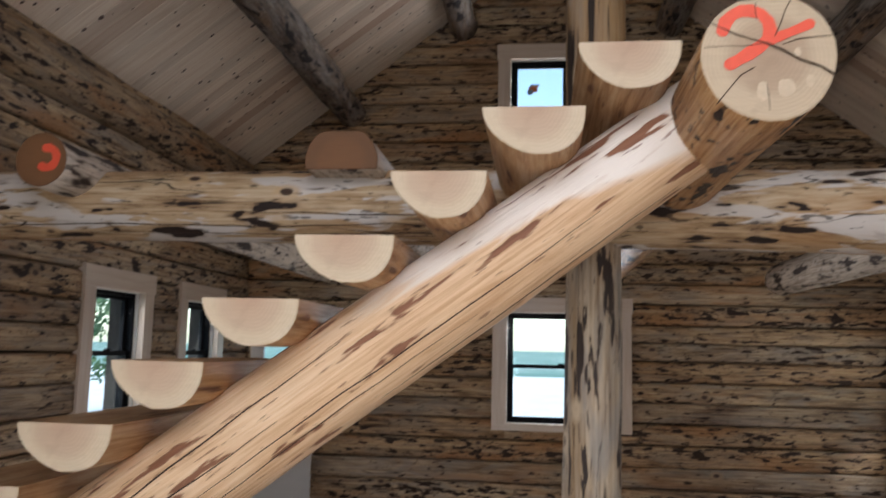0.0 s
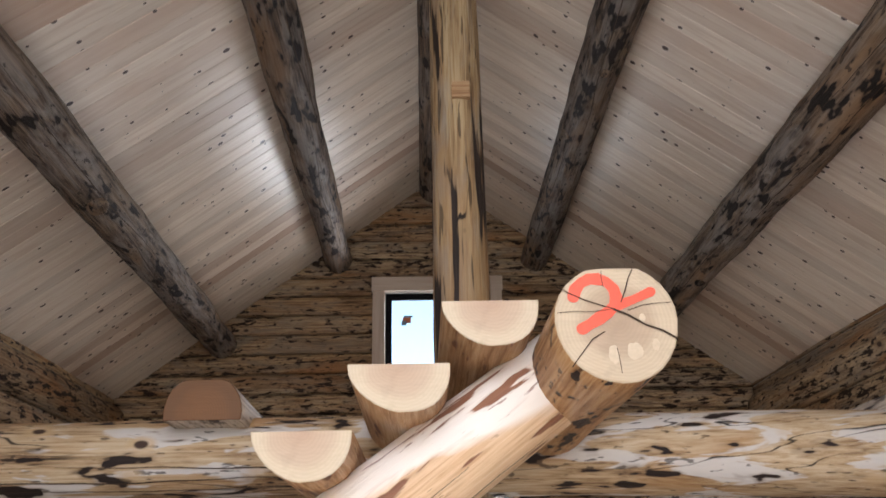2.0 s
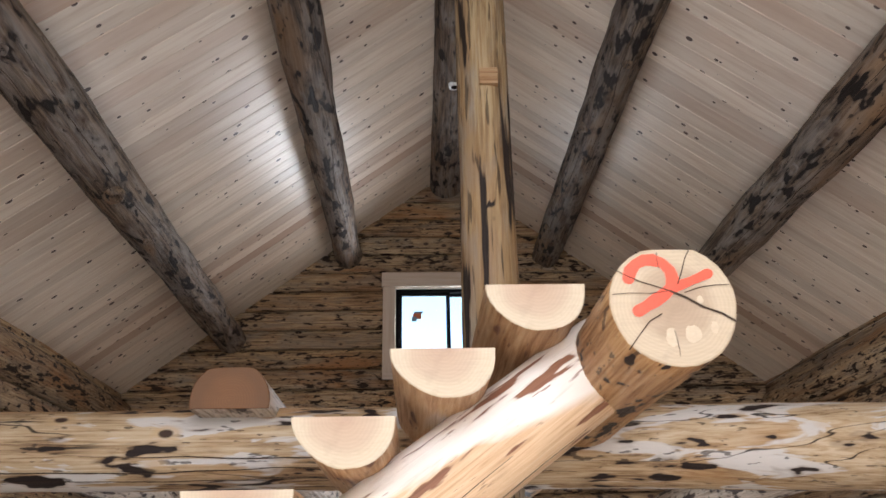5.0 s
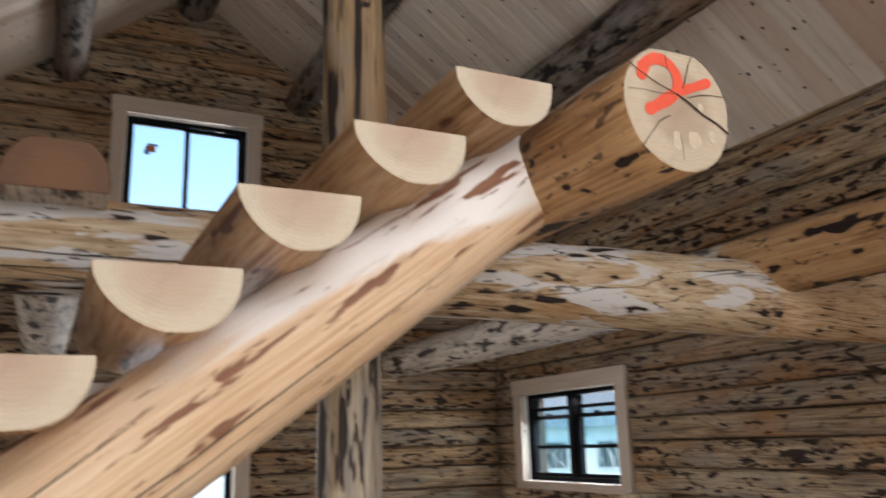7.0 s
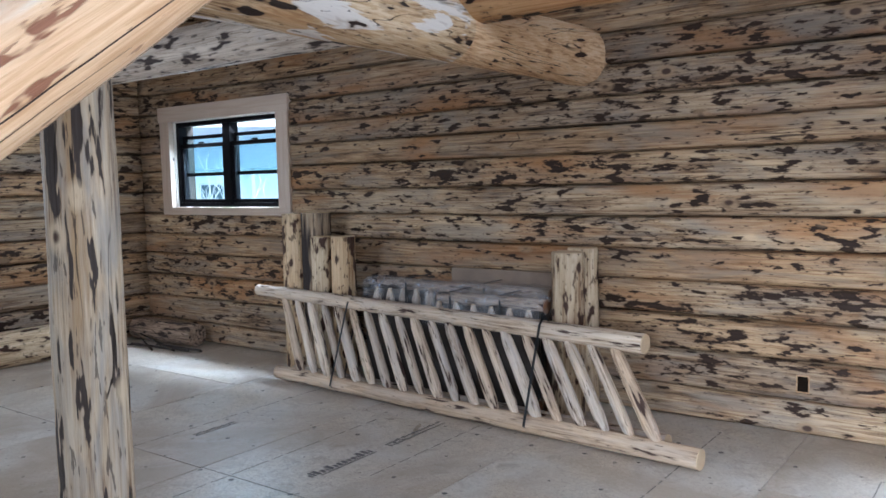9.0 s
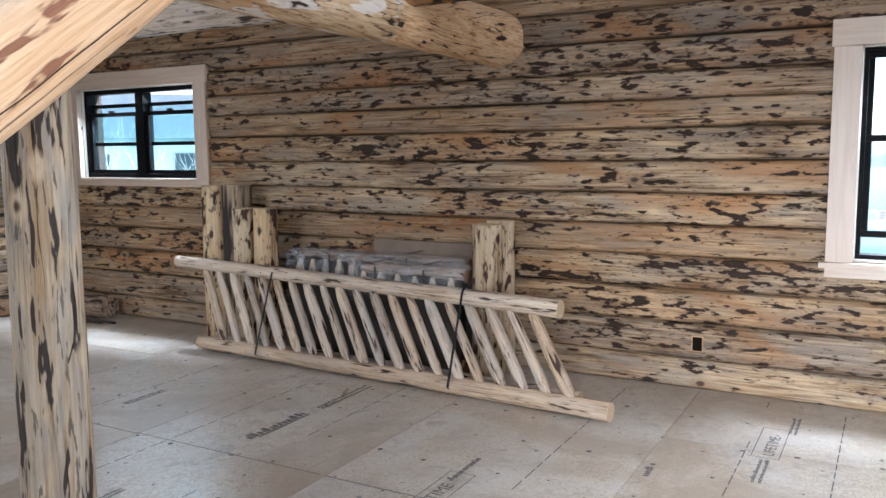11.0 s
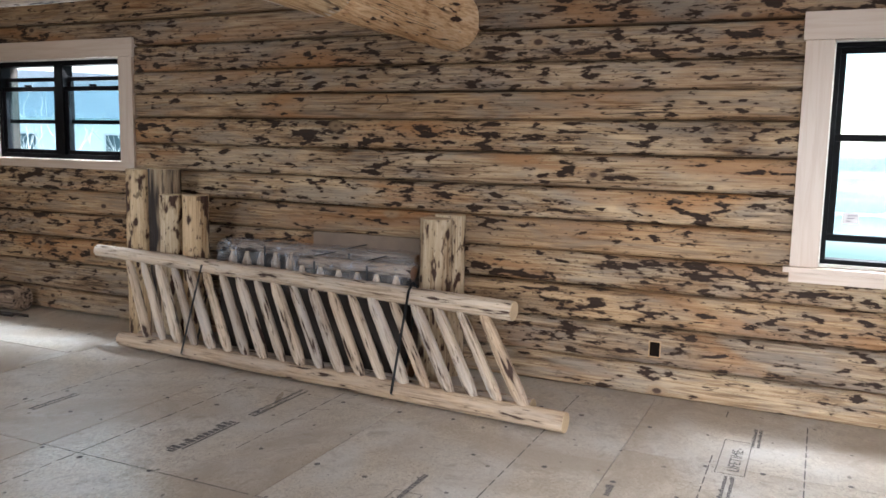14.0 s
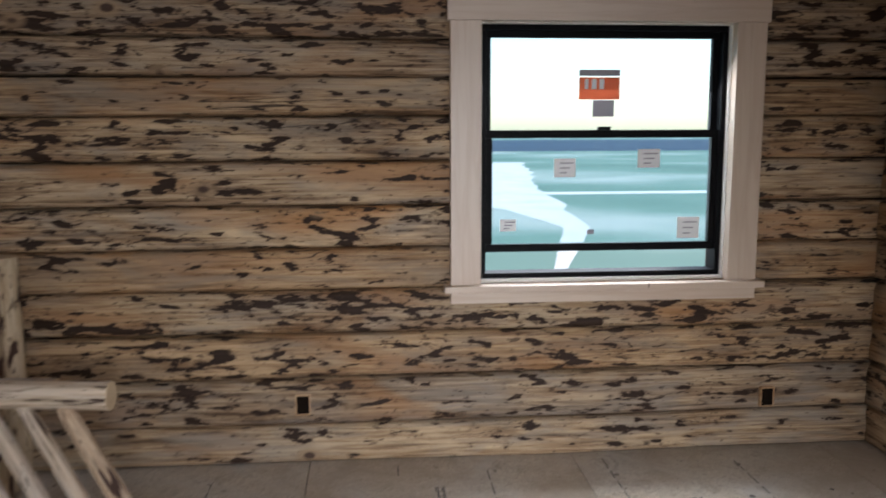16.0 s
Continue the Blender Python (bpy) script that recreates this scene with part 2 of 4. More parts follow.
WALL_LOG = log_material("peeled_wall_log", (0.53, 0.39, 0.25), (0.305, 0.20, 0.118), (0.080, 0.044, 0.023), (0.022, 0.0105, 0.0055), 0.594, along=8.2, around=28, grey=(0.275, 0.228, 0.185), warm=(0.36, 0.175, 0.072), checks=0.004, spread=0.075, crisp=0.022, rim=0.36, soft=3.0)
BEAM_LOG = log_material("peeled_beam_log", (0.74, 0.555, 0.355), (0.58, 0.385, 0.21), (0.22, 0.12, 0.06), (0.02, 0.011, 0.008), 0.618, along=4.6, around=17, crisp=0.025, patch=(0.78, 0.71, 0.63), warm=(0.52, 0.28, 0.12), checks=0.006)
BEAM_END_LOG = log_material("orange_beam_end_log", (0.84, 0.60, 0.37), (0.72, 0.45, 0.24), (0.36, 0.19, 0.09), (0.03, 0.013, 0.008), 0.665, along=6.0, around=19, crisp=0.025, warm=(0.70, 0.38, 0.17), checks=0.006)
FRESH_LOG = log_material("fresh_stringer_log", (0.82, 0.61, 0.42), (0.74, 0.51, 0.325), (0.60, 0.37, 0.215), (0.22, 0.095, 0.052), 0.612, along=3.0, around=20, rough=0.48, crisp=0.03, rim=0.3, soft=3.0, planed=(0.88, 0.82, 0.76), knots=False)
TREAD_LOG = log_material("fresh_tread_log", (0.55, 0.36, 0.205), (0.45, 0.26, 0.13), (0.28, 0.14, 0.062), (0.11, 0.042, 0.022), 0.65, rough=0.5, knots=False)
JOIST_LOG = log_material("joist_log", (0.55, 0.345, 0.18), (0.43, 0.235, 0.11), (0.25, 0.125, 0.055), (0.016, 0.008, 0.006), 0.59, along=5.4, around=13, rough=0.48, crisp=0.025, rim=0.4)
PALE_LOG = log_material("pale_peeled_log", (0.68, 0.61, 0.54), (0.52, 0.45, 0.385), (0.26, 0.20, 0.16), (0.04, 0.027, 0.023), 0.58, along=4, around=15)
PURLIN_LOG = log_material("weathered_purlin_log", (0.23, 0.17, 0.125), (0.11, 0.078, 0.058), (0.034, 0.023, 0.018), (0.010, 0.006, 0.005), 0.595, along=4.5, around=13, rough=0.66, grey=(0.25, 0.225, 0.215), warm=(0.27, 0.165, 0.095), crisp=0.025)
POST_LOG = log_material("spotted_post_log", (0.76, 0.63, 0.46), (0.60, 0.465, 0.315), (0.28, 0.175, 0.10), (0.040, 0.029, 0.024), 0.590, along=3.2, around=22, crisp=0.022, rim=0.3, soft=3.0, warm=(0.50, 0.33, 0.17), grey=(0.40, 0.37, 0.33), checks=0.008)
POLE_LOG = log_material("peeled_rail_pole", (0.68, 0.575, 0.46), (0.54, 0.43, 0.33), (0.22, 0.155, 0.11), (0.045, 0.024, 0.017), 0.63, along=5, around=34, knots=False, grey=(0.52, 0.46, 0.41))
STUB_LOG = log_material("spotted_offcut_log", (0.70, 0.575, 0.41), (0.58, 0.445, 0.29), (0.33, 0.22, 0.13), (0.045, 0.021, 0.013), 0.582, along=6.5, around=16, knots=False)
TREAD_END = end_grain("tread_end_grain", (0.57, 0.375, 0.25), (0.72, 0.57, 0.39), ring=0.10, mark=0.3)
LOG_END = end_grain("joist_end_grain", (0.47, 0.315, 0.20), (0.66, 0.50, 0.33), ring=0.12, mark=0.35)
DARK_END = end_grain("old_end_grain", (0.24, 0.10, 0.036), (0.17, 0.075, 0.030), ring=0.35, mark=0.45)
POLE_END = end_grain("pole_end_grain", (0.55, 0.40, 0.25), (0.62, 0.48, 0.31))
PINE = board_material("knotty_pine_ceiling", (0.76, 0.645, 0.535), (0.64, 0.505, 0.40), (0.46, 0.285, 0.195))
TRIM = board_material("pale_pine_trim", (0.60, 0.49, 0.39), (0.52, 0.40, 0.31), (0.53, 0.375, 0.285))
BLACK = plain("black_window_frame", (0.005, 0.005, 0.006), 0.5)
BLACK.node_tree.nodes["Principled BSDF"].inputs["Specular IOR Level"].default_value = 0.06
WHITE = plain("white_door_paint", (0.80, 0.80, 0.80), 0.4, vary=0.04)
JAMB = plain("white_window_jamb", (0.78, 0.74, 0.68), 0.5, vary=0.06)
PAINT = plain("orange_marking_paint", (0.85, 0.10, 0.045), 0.55, vary=0.12, scale=60)
CRACK = plain("drying_crack", (0.05, 0.028, 0.016), 0.9)
STRAP = plain("black_strap", (0.012, 0.012, 0.013), 0.5)
OUTLET = plain("outlet_box_dark", (0.010, 0.006, 0.004), 0.8)
OUTLET.node_tree.nodes["Principled BSDF"].inputs["Specular IOR Level"].default_value = 0.05
INK = plain("panel_print_ink", (0.13, 0.12, 0.115), 0.8, vary=0.3, scale=80)
GAP = plain("dark_wall_core", (0.03, 0.020, 0.014), 0.9)
STICKER_WHITE = plain("paper_sticker", (0.75, 0.75, 0.75), 0.6, vary=0.05)
STICKER_RED = plain("orange_sticker", (0.75, 0.13, 0.04), 0.6, vary=0.05)
STICKER_GREY = plain("grey_sticker", (0.25, 0.24, 0.27), 0.6, vary=0.05)
CHROME = plain("brushed_nickel", (0.6, 0.58, 0.55), 0.3, 1.0, 0.05)

GLASS = bpy.data.materials.new("window_glass")
GLASS.use_nodes = True
gn, gl = GLASS.node_tree.nodes, GLASS.node_tree.links
gn.remove(gn["Principled BSDF"])
clear, shine, mixer = gn.new("ShaderNodeBsdfTransparent"), gn.new("ShaderNodeBsdfGlossy"), gn.new("ShaderNodeMixShader")
clear.inputs["Color"].default_value = (0.86, 0.96, 0.98, 1)
shine.inputs["Roughness"].default_value = 0.02
mixer.inputs[0].default_value = 0.012
gl.new(clear.outputs[0], mixer.inputs[1]), gl.new(shine.outputs[0], mixer.inputs[2])
gl.new(mixer.outputs[0], gn["Material Output"].inputs["Surface"])

WRAP, pn, pl, pb = node_material("clear_plastic_wrap", 0.15)
wt = noise_tex(pn, pl, pn.new("ShaderNodeTexCoord").outputs["Object"], 9.0, 5, 0.6, 1.5)
pb.inputs["Base Color"].default_value = (0.75, 0.76, 0.80, 1)
pl.new(ramp(pn, pl, wt, [(0.42, (0.03, 0.03, 0.03)), (0.70, (0.40, 0.40, 0.40))]), pb.inputs["Alpha"])
bump(pn, pl, pb, wt, 0.8, 0.02)

# subfloor sheets: pressed flakes, scuffs and dust
SUBFLOOR, sn, sl, sb = node_material("subfloor_sheet", 0.55)
sv, srnd = stretched(sn, sl, (1, 1, 1), 23)
flake = noise_tex(sn, sl, sv, 27.0, 5, 0.7, 2.4)
dust = noise_tex(sn, sl, sv, 1.7, 5, 0.6, 0.8)
scuff = noise_tex(sn, sl, sv, 5.0, 7, 0.72, 1.6)
speck = noise_tex(sn, sl, sv, 55.0, 2, 0.5)
scol = ramp(sn, sl, flake, [(0.3, (0.27, 0.215, 0.16)), (0.52, (0.50, 0.43, 0.345)), (0.72, (0.63, 0.56, 0.475))])
scol = blend(sn, sl, ramp(sn, sl, dust, [(0.40, (0, 0, 0)), (0.66, (0.62, 0.62, 0.62))]), scol, (0.56, 0.545, 0.525))
scol = blend(sn, sl, ramp(sn, sl, scuff, [(0.52, (0, 0, 0)), (0.70, (0.75, 0.75, 0.75))]), scol, (0.27, 0.225, 0.18))
scol = blend(sn, sl, ramp(sn, sl, speck, [(0.68, (0, 0, 0)), (0.72, (0.8, 0.8, 0.8))]), scol, (0.12, 0.10, 0.085))
stain = noise_tex(sn, sl, sv, 0.9, 6, 0.62, 1.0)
scol = blend(sn, sl, ramp(sn, sl, stain, [(0.44, (0, 0, 0)), (0.60, (0.75, 0.75, 0.75))]), scol, (0.33, 0.26, 0.195))
drop = noise_tex(sn, sl, sv, 15.0, 1, 0.5)
scol = blend(sn, sl, ramp(sn, sl, drop, [(0.745, (0, 0, 0)), (0.765, (0.8, 0.8, 0.8))]), scol, (0.10, 0.08, 0.065))
sl.new(blend(sn, sl, 1.0, scol, blend(sn, sl, srnd, (0.96, 0.96, 0.96), (1.03, 1.03, 1.02)), "MULTIPLY"), sb.inputs["Base Color"])
sl.new(ramp(sn, sl, dust, [(0.3, (0.27, 0.27, 0.27)), (0.7, (0.5, 0.5, 0.5))]), sb.inputs["Roughness"])
bump(sn, sl, sb, flake, 0.2, 0.003)


# ---------- mesh helpers ----------
def thing(name, label, category, at=(0, 0, 0), group="", kind=""):
    ob = new(name)
    ob.empty_display_size = 0.1
    ob.location = at
    return tagged(ob, label, category, group, kind)


def linked(name, bm, mats, m=None, parent=None, label="", smooth=False):
    me = bpy.data.meshes.new(name)
    bmesh.ops.recalc_face_normals(bm, faces=bm.faces)
    if smooth:
        for f in bm.faces:
            f.smooth = f.material_index == 0
    bm.to_mesh(me)
    bm.free()
    for mat in (mats if isinstance(mats, (list, tuple)) else [mats]):
        me.materials.append(mat)
    ob = new(name, me)
    if parent:
        ob.parent = parent
    world_m = m or Matrix()
    if parent:
        base = parent.matrix_basis if not parent.parent else parent.parent.matrix_basis @ parent.matrix_basis
        ob.matrix_basis = base.inverted() @ world_m
    else:
        ob.matrix_basis = world_m
    return tagged(ob, label) if label else ob


def part(name, bm, mats, parent, label="", m=None, smooth=False):
    return linked(name, bm, mats, m, parent, label, smooth)


def box(lo, hi, bevel=0.0, bm=None):
    own = bm is None
    bm = bm or bmesh.new()
    c = [(a + b) / 2 for a, b in zip(lo, hi)]
    d = [max(1e-4, abs(b - a)) for a, b in zip(lo, hi)]
    made = bmesh.ops.create_cube(bm, size=1, matrix=Matrix.Translation(c) @ Matrix.Diagonal((*d, 1)))
    if bevel:
        edges = {e for v in made["verts"] for e in v.link_edges}
        bmesh.ops.bevel(bm, geom=list(edges), offset=bevel, segments=2, affect="EDGES", profile=0.6)
    return bm


def along(p0, p1):
    """A pose at p0 whose X runs to p1, its Z as upright as can be."""
    d = (Vector(p1) - Vector(p0)).normalized()
    up = Vector((0, 0, 1)) if abs(d.z) < 0.9 else Vector((0, 1, 0))
    y = up.cross(d).normalized()
    z = d.cross(y)
    return Matrix(((d.x, y.x, z.x, p0[0]), (d.y, y.y, z.y, p0[1]), (d.z, y.z, z.z, p0[2]), (0, 0, 0, 1)))


def lump(x, a, seed):
    return noise.noise(Vector((x * 1.4 + seed * 7.3, math.cos(a) * 1.1, math.sin(a) * 1.1 + seed))) + 0.45 * noise.noise(Vector((x * 5 + seed, math.cos(a) * 3, math.sin(a) * 3)))


def check_lines(ob, length, r0, r1, seed, rough, lines, name="crack"):
    """Long drying checks on a log: (from, to, angle, width, wander) on its surface."""
    for x0, x1, a0, w, wander in lines:
        bm = bmesh.new()
        n = max(3, int((x1 - x0) / 0.06))
        prev = None
        for i in range(n + 1):
            x = x0 + (x1 - x0) * i / n
            a = a0 + wander * noise.noise(Vector((x * 1.1, a0 * 9, seed))) + 0.03 * noise.noise(Vector((x * 7, a0, seed)))
            r = (r0 + (r1 - r0) * x / length)
            thin = w * math.sin(math.pi * min(0.97, max(0.03, i / n))) ** 0.5
            row = []
            for k in (-1, 1):
                b = a + k * thin / 2 / r
                q = r * (1 + rough * lump(x, b, seed)) + 0.0022
                row.append(bm.verts.new((x, q * math.cos(b), q * math.sin(b))))
            if prev:
                bm.faces.new((prev[0], prev[1], row[1], row[0]))
            prev = row
        c = part(name, bm, CRACK, ob)
        c.matrix_basis = Matrix()


def log_bm(length, r0, r1, seed=0, rough=0.035, ring=20, step=0.14, top=None, bottom=None, sag=0.0, steps=(), bow=None):
    """A log along X: tapered, lumpy, with sawn ends (second material). top, bottom: heights at which it is sawn flat.
    steps: (x, top, bottom) from which x other flats hold."""
    bm = bmesh.new()
    n = max(2, int(length / step))
    rings = []
    for i in range(n + 1):
        x = length * i / n
        t, bo = top, bottom
        for sx, st, sbm in steps:
            if x >= sx:
                t, bo = st, sbm
        r = r0 + (r1 - r0) * i / n
        row = []
        for k in range(ring):
            a = 2 * math.pi * k / ring
            q = r * (1 + rough * lump(x, a, seed))
            y, z = q * math.cos(a), q * math.sin(a) - sag * math.sin(math.pi * i / n)
            if t is not None:
                z = min(z, t)
            if bo is not None:
                z = max(z, bo)
            row.append(bm.verts.new((x, y, z)))
        if bow:
            over = max(0.0, (x - bow[0]) / (length - bow[0])) ** 1.35
            for v in row:
                v.co.y += bow[1] * over
                v.co.z += bow[2] * over
        rings.append(row)
    for a, b in zip(rings, rings[1:]):
        for k in range(ring):
            bm.faces.new((a[k], a[(k + 1) % ring], b[(k + 1) % ring], b[k]))
    for row in (rings[0], rings[-1]):
        cy, cz = (sum(v.co[q] for v in row) / ring for q in (1, 2))
        inner = [bm.verts.new((v.co.x, cy + (v.co.y - cy) * 0.97, cz + (v.co.z - cz) * 0.97)) for v in row]
        shift = -0.004 if row is rings[0] else 0.004
        for v in inner:
            v.co.x += shift
        for k in range(ring):
            f = bm.faces.new((row[k], row[(k + 1) % ring], inner[(k + 1) % ring], inner[k]))
            f.material_index = 1
        f = bm.faces.new(inner)
        f.material_index = 1
    return bm


def log_thing(name, p0, p1, r0, r1, mats, label, category, seed=0, group="", parent=None, **shape):
    bm = log_bm((Vector(p1) - Vector(p0)).length, r0, r1, seed, **shape)
    ob = linked(name, bm, mats, along(p0, p1), parent, label, True)
    return tagged(ob, label, category if not parent else "", group)


# ---------- log walls ----------
COURSES = [0.0, 0.185, 0.405, 0.61, 0.81, 1.0, 1.19, 1.385, 1.58, 1.75, 1.915, 2.11, 2.30, 2.50, 2.70, 2.90, 3.10, 3.30,
           3.50, 3.70, 3.90, 4.10, 4.30, 4.50, 4.70, 4.90, 5.10, 5.30, 5.50, 5.70]


def wall_log(name, parent, m, s0, s1, z0, z1, holes, seed, gable=None):
    """One course of a wall in wall coordinates: X along, Y into the room, Z up. It is cut round the holes (a, b, c, d: along and up)
    and under the ceiling (gable: half the ceiling's width at a height)."""
    bm = bmesh.new()
    h = z1 - z0
    cuts = [s0, s1]
    for a, b, c, d in holes:
        if c < z1 and d > z0:
            cuts += [min(max(a, s0), s1), min(max(b, s0), s1)]
    cuts = sorted(set(cuts))
    bands = 12
    for u0, u1 in zip(cuts, cuts[1:]):
        mid, spans = (u0 + u1) / 2, [(z0, z1)]
        for a, b, c, d in holes:
            if a < mid < b:
                left = []
                for q0, q1 in spans:
                    if c > q0:
                        left.append((q0, min(q1, c)))
                    if d < q1:
                        left.append((max(q0, d), q1))
                spans = [(q0, q1) for q0, q1 in left if q1 - q0 > 0.004]
        for q0, q1 in spans:
            n = max(1, int((u1 - u0) / 0.22))
            grid = []
            for i in range(n + 1):
                x = u0 + (u1 - u0) * i / n
                wob = 0.010 * noise.noise(Vector((x * 0.55, seed * 3.1, 0.3)))
                row = [bm.verts.new((x, -0.16, q0))]
                for k in range(bands + 1):
                    z = q0 + (q1 - q0) * (0.5 - 0.5 * math.cos(math.pi * k / bands)) * 0.9 + (q1 - q0) * 0.1 * k / bands
                    e = min(1.0, abs((z - (z0 + z1) / 2) / (h / 2)))
                    out = 0.07 * math.sqrt(max(0.0, 1 - e ** 13.0)) - 0.07
                    out += 0.011 * noise.noise(Vector((x * 1.3, z * 7, seed * 5.7))) + 0.005 * noise.noise(Vector((x * 5, z * 16, seed * 2.2)))
                    row.append(bm.verts.new((x, out, z + wob * (1 if 0 < k < bands else 0.7))))
                row.append(bm.verts.new((x, -0.16, q1)))
                grid.append(row)
            for a, b in zip(grid, grid[1:]):
                for k in range(len(a) - 1):
                    bm.faces.new((a[k], b[k], b[k + 1], a[k + 1]))
                bm.faces.new((a[-1], b[-1], b[0], a[0]))
            for row in (grid[0], grid[-1]):
                f = bm.faces.new(row)
                f.material_index = 1
    if gable:
        for f in (1, -1):
            v = bm.verts[:] + bm.edges[:] + bm.faces[:]
            bmesh.ops.bisect_plane(bm, geom=v, plane_co=(gable, 0, ZR + 0.03), plane_no=(f * SLOPE, 0, 1), clear_outer=True)
    if not bm.faces:
        bm.free()
        return
    # every log has its own origin, at its own height, so that its grain is its own
    origin = Vector((s0, 0, (z0 + z1) / 2))
    bmesh.ops.translate(bm, verts=bm.verts, vec=-origin)
    ob = linked(name, bm, [WALL_LOG, POLE_END], m @ Matrix.Translation(origin), parent, "", True)
    return ob


def wall(name, m, s0, s1, top, holes, label, gable=None, seed=0):
    """A wall with a dark core, cut through at the openings, and a log a course."""
    core = bmesh.new()
    xs = sorted({s0, s1, *[h[0] for h in holes], *[h[1] for h in holes]})
    for u0, u1 in zip(xs, xs[1:]):
        mid, spans = (u0 + u1) / 2, [(0.0, top)]
        for a, b, c, d in holes:
            if a < mid < b:
                left = []
                for q0, q1 in spans:
                    if c > q0:
                        left.append((q0, min(q1, c)))
                    if d < q1:
                        left.append((max(q0, d), q1))
                spans = [s for s in left if s[1] - s[0] > 0.004]
        for q0, q1 in spans:
            box((u0, -THICK, q0), (u1, -0.10, q1), bm=core)
    if gable:
        for f in (1, -1):
            bmesh.ops.bisect_plane(core, geom=core.verts[:] + core.edges[:] + core.faces[:], plane_co=(gable, 0, ZR + 0.02), plane_no=(f * SLOPE, 0, 1), clear_outer=True)
    ob = linked(name, core, GAP, m)
    tagged(ob, label, "wall", kind="structure")
    for i, (z0, z1) in enumerate(zip(COURSES, COURSES[1:])):
        if z0 >= top - 0.02:
            break
        wall_log("log", ob, m, s0, s1, z0, min(z1, top), holes, seed + i, gable)
    return ob


# wall coordinates: X along, Y towards the room
M_EAST = Matrix(((0, -1, 0, XE), (1, 0, 0, 0), (0, 0, 1, 0), (0, 0, 0, 1)))
M_WEST = Matrix(((0, 1, 0, XW), (-1, 0, 0, 0), (0, 0, 1, 0), (0, 0, 0, 1)))     # X = -y
M_NORTH = Matrix(((-1, 0, 0, 0), (0, -1, 0, YN), (0, 0, 1, 0), (0, 0, 0, 1)))   # X = -x
M_SOUTH = Matrix(((1, 0, 0, 0), (0, 1, 0, YS), (0, 0, 1, 0), (0, 0, 0, 1)))

D_WEST = (-1.6, -0.6, 0.0, 2.08)
W_EAST, W_TWIN = (0.305, 1.475, 0.825, 2.0), (6.33, 7.80, 1.23, 2.04)
W_NUP, W_NLOW = (-1.45, -0.35, 3.64, 4.55), (-1.405, -0.345, 0.955, 2.03)
W_WA, W_WB = (-6.12, -5.42, 1.10, 2.02), (-7.52, -6.84, 1.10, 2.02)
D_NORTH = (1.52, 2.20, 0.0, 2.03)
S_DOOR, S_GABLE = (-0.9, 0.3, 0.0, 2.1), (-0.25, 2.1, 2.85, 4.35)

EAVE = roof_z(XE) + 0.02
wall("wall_east", M_EAST, YS - 0.1, YN + 0.1, EAVE, [W_EAST, W_TWIN], "wall of peeled horizontal logs with dark bark flecks", seed=10)
wall("wall_west", M_WEST, -YN - 0.1, -YS + 0.1, EAVE, [W_WA, W_WB, D_WEST], "wall of peeled horizontal logs in shade", seed=50)
wall("wall_north", M_NORTH, -XE - 0.1, -XW + 0.1, ZR, [W_NUP, W_NLOW, D_NORTH], "gable wall of peeled horizontal logs", gable=-XR, seed=90)
wall("wall_south", M_SOUTH, XW - 0.1, XE + 0.1, ZR, [S_DOOR, S_GABLE], "gable wall of peeled horizontal logs behind the stair", gable=XR, seed=130)

# ---------- floor ----------
base = linked("floor", box((XW - 0.3, YS - 0.3, -0.2), (XE + 0.3, YN + 0.3, -0.019)), GAP)
tagged(base, "subfloor of grey-beige printed wood panels, dusty", "floor", kind="structure")


def floor_sheets():
    width, length = 1.22, 2.44
    y, row = 3.47 - 4 * width, 0
    while y < YN + 0.1:
        x = 1.88 - 2.44 * 3 + (0 if row % 2 else 1.22)
        while x < XE + 0.1:
            a, b = max(x, XW - 0.1), min(x + length, XE + 0.1)
            c, d = max(y, YS - 0.1), min(y + width, YN + 0.1)
            if b - a > 0.05 and d - c > 0.05:
                bm = box((-(b - a) / 2 + 0.003, -(d - c) / 2 + 0.002, -0.019), ((b - a) / 2 - 0.002, (d - c) / 2 - 0.002, 0.0))
                part("floor_panel", bm, SUBFLOOR, base, m=pose((a + b) / 2, (c + d) / 2, 0))
            x += length
        y += width
        row += 1


floor_sheets()

# ---------- ceiling ----------
def ceiling(side):
    """Knotty boards that run down the slope, one mesh."""
    bm = bmesh.new()
    run = (XE - XR if side > 0 else XR - XW) + 0.25
    long = run * math.hypot(1, SLOPE)
    y, k = YS - 0.2, 0
    while y < YN + 0.2:
        w = 0.135
        g = 0.004
        lift = 0.0012 * random.random()
        prof = [(0.0, 0.03), (0.0, 0.006), (g, lift), (w - g, lift), (w, 0.006), (w, 0.03)]
        rows = [[bm.verts.new((x, y + py, pz)) for py, pz in prof] for x in (0.0, long)]
        for i in range(len(prof) - 1):
            bm.faces.new((rows[0][i], rows[0][i + 1], rows[1][i + 1], rows[1][i]))
        bm.faces.new((rows[0][-1], rows[0][0], rows[1][0], rows[1][-1]))
        bm.faces.new(rows[0]), bm.faces.new(rows[1])
        y += w
        k += 1
    ang = math.atan(SLOPE)
    d = Vector((side * math.cos(ang), 0, -math.sin(ang)))
    up = Vector((side * math.sin(ang), 0, math.cos(ang)))
    m = Matrix(((d.x, 0, up.x, XR), (d.y, 1, up.y, 0), (d.z, 0, up.z, ZR), (0, 0, 0, 1)))
    ob = linked("ceiling_east" if side > 0 else "ceiling_west", bm, PINE, m)
    return tagged(ob, "sloping ceiling of knotty pale pine boards", "ceiling", kind="structure")


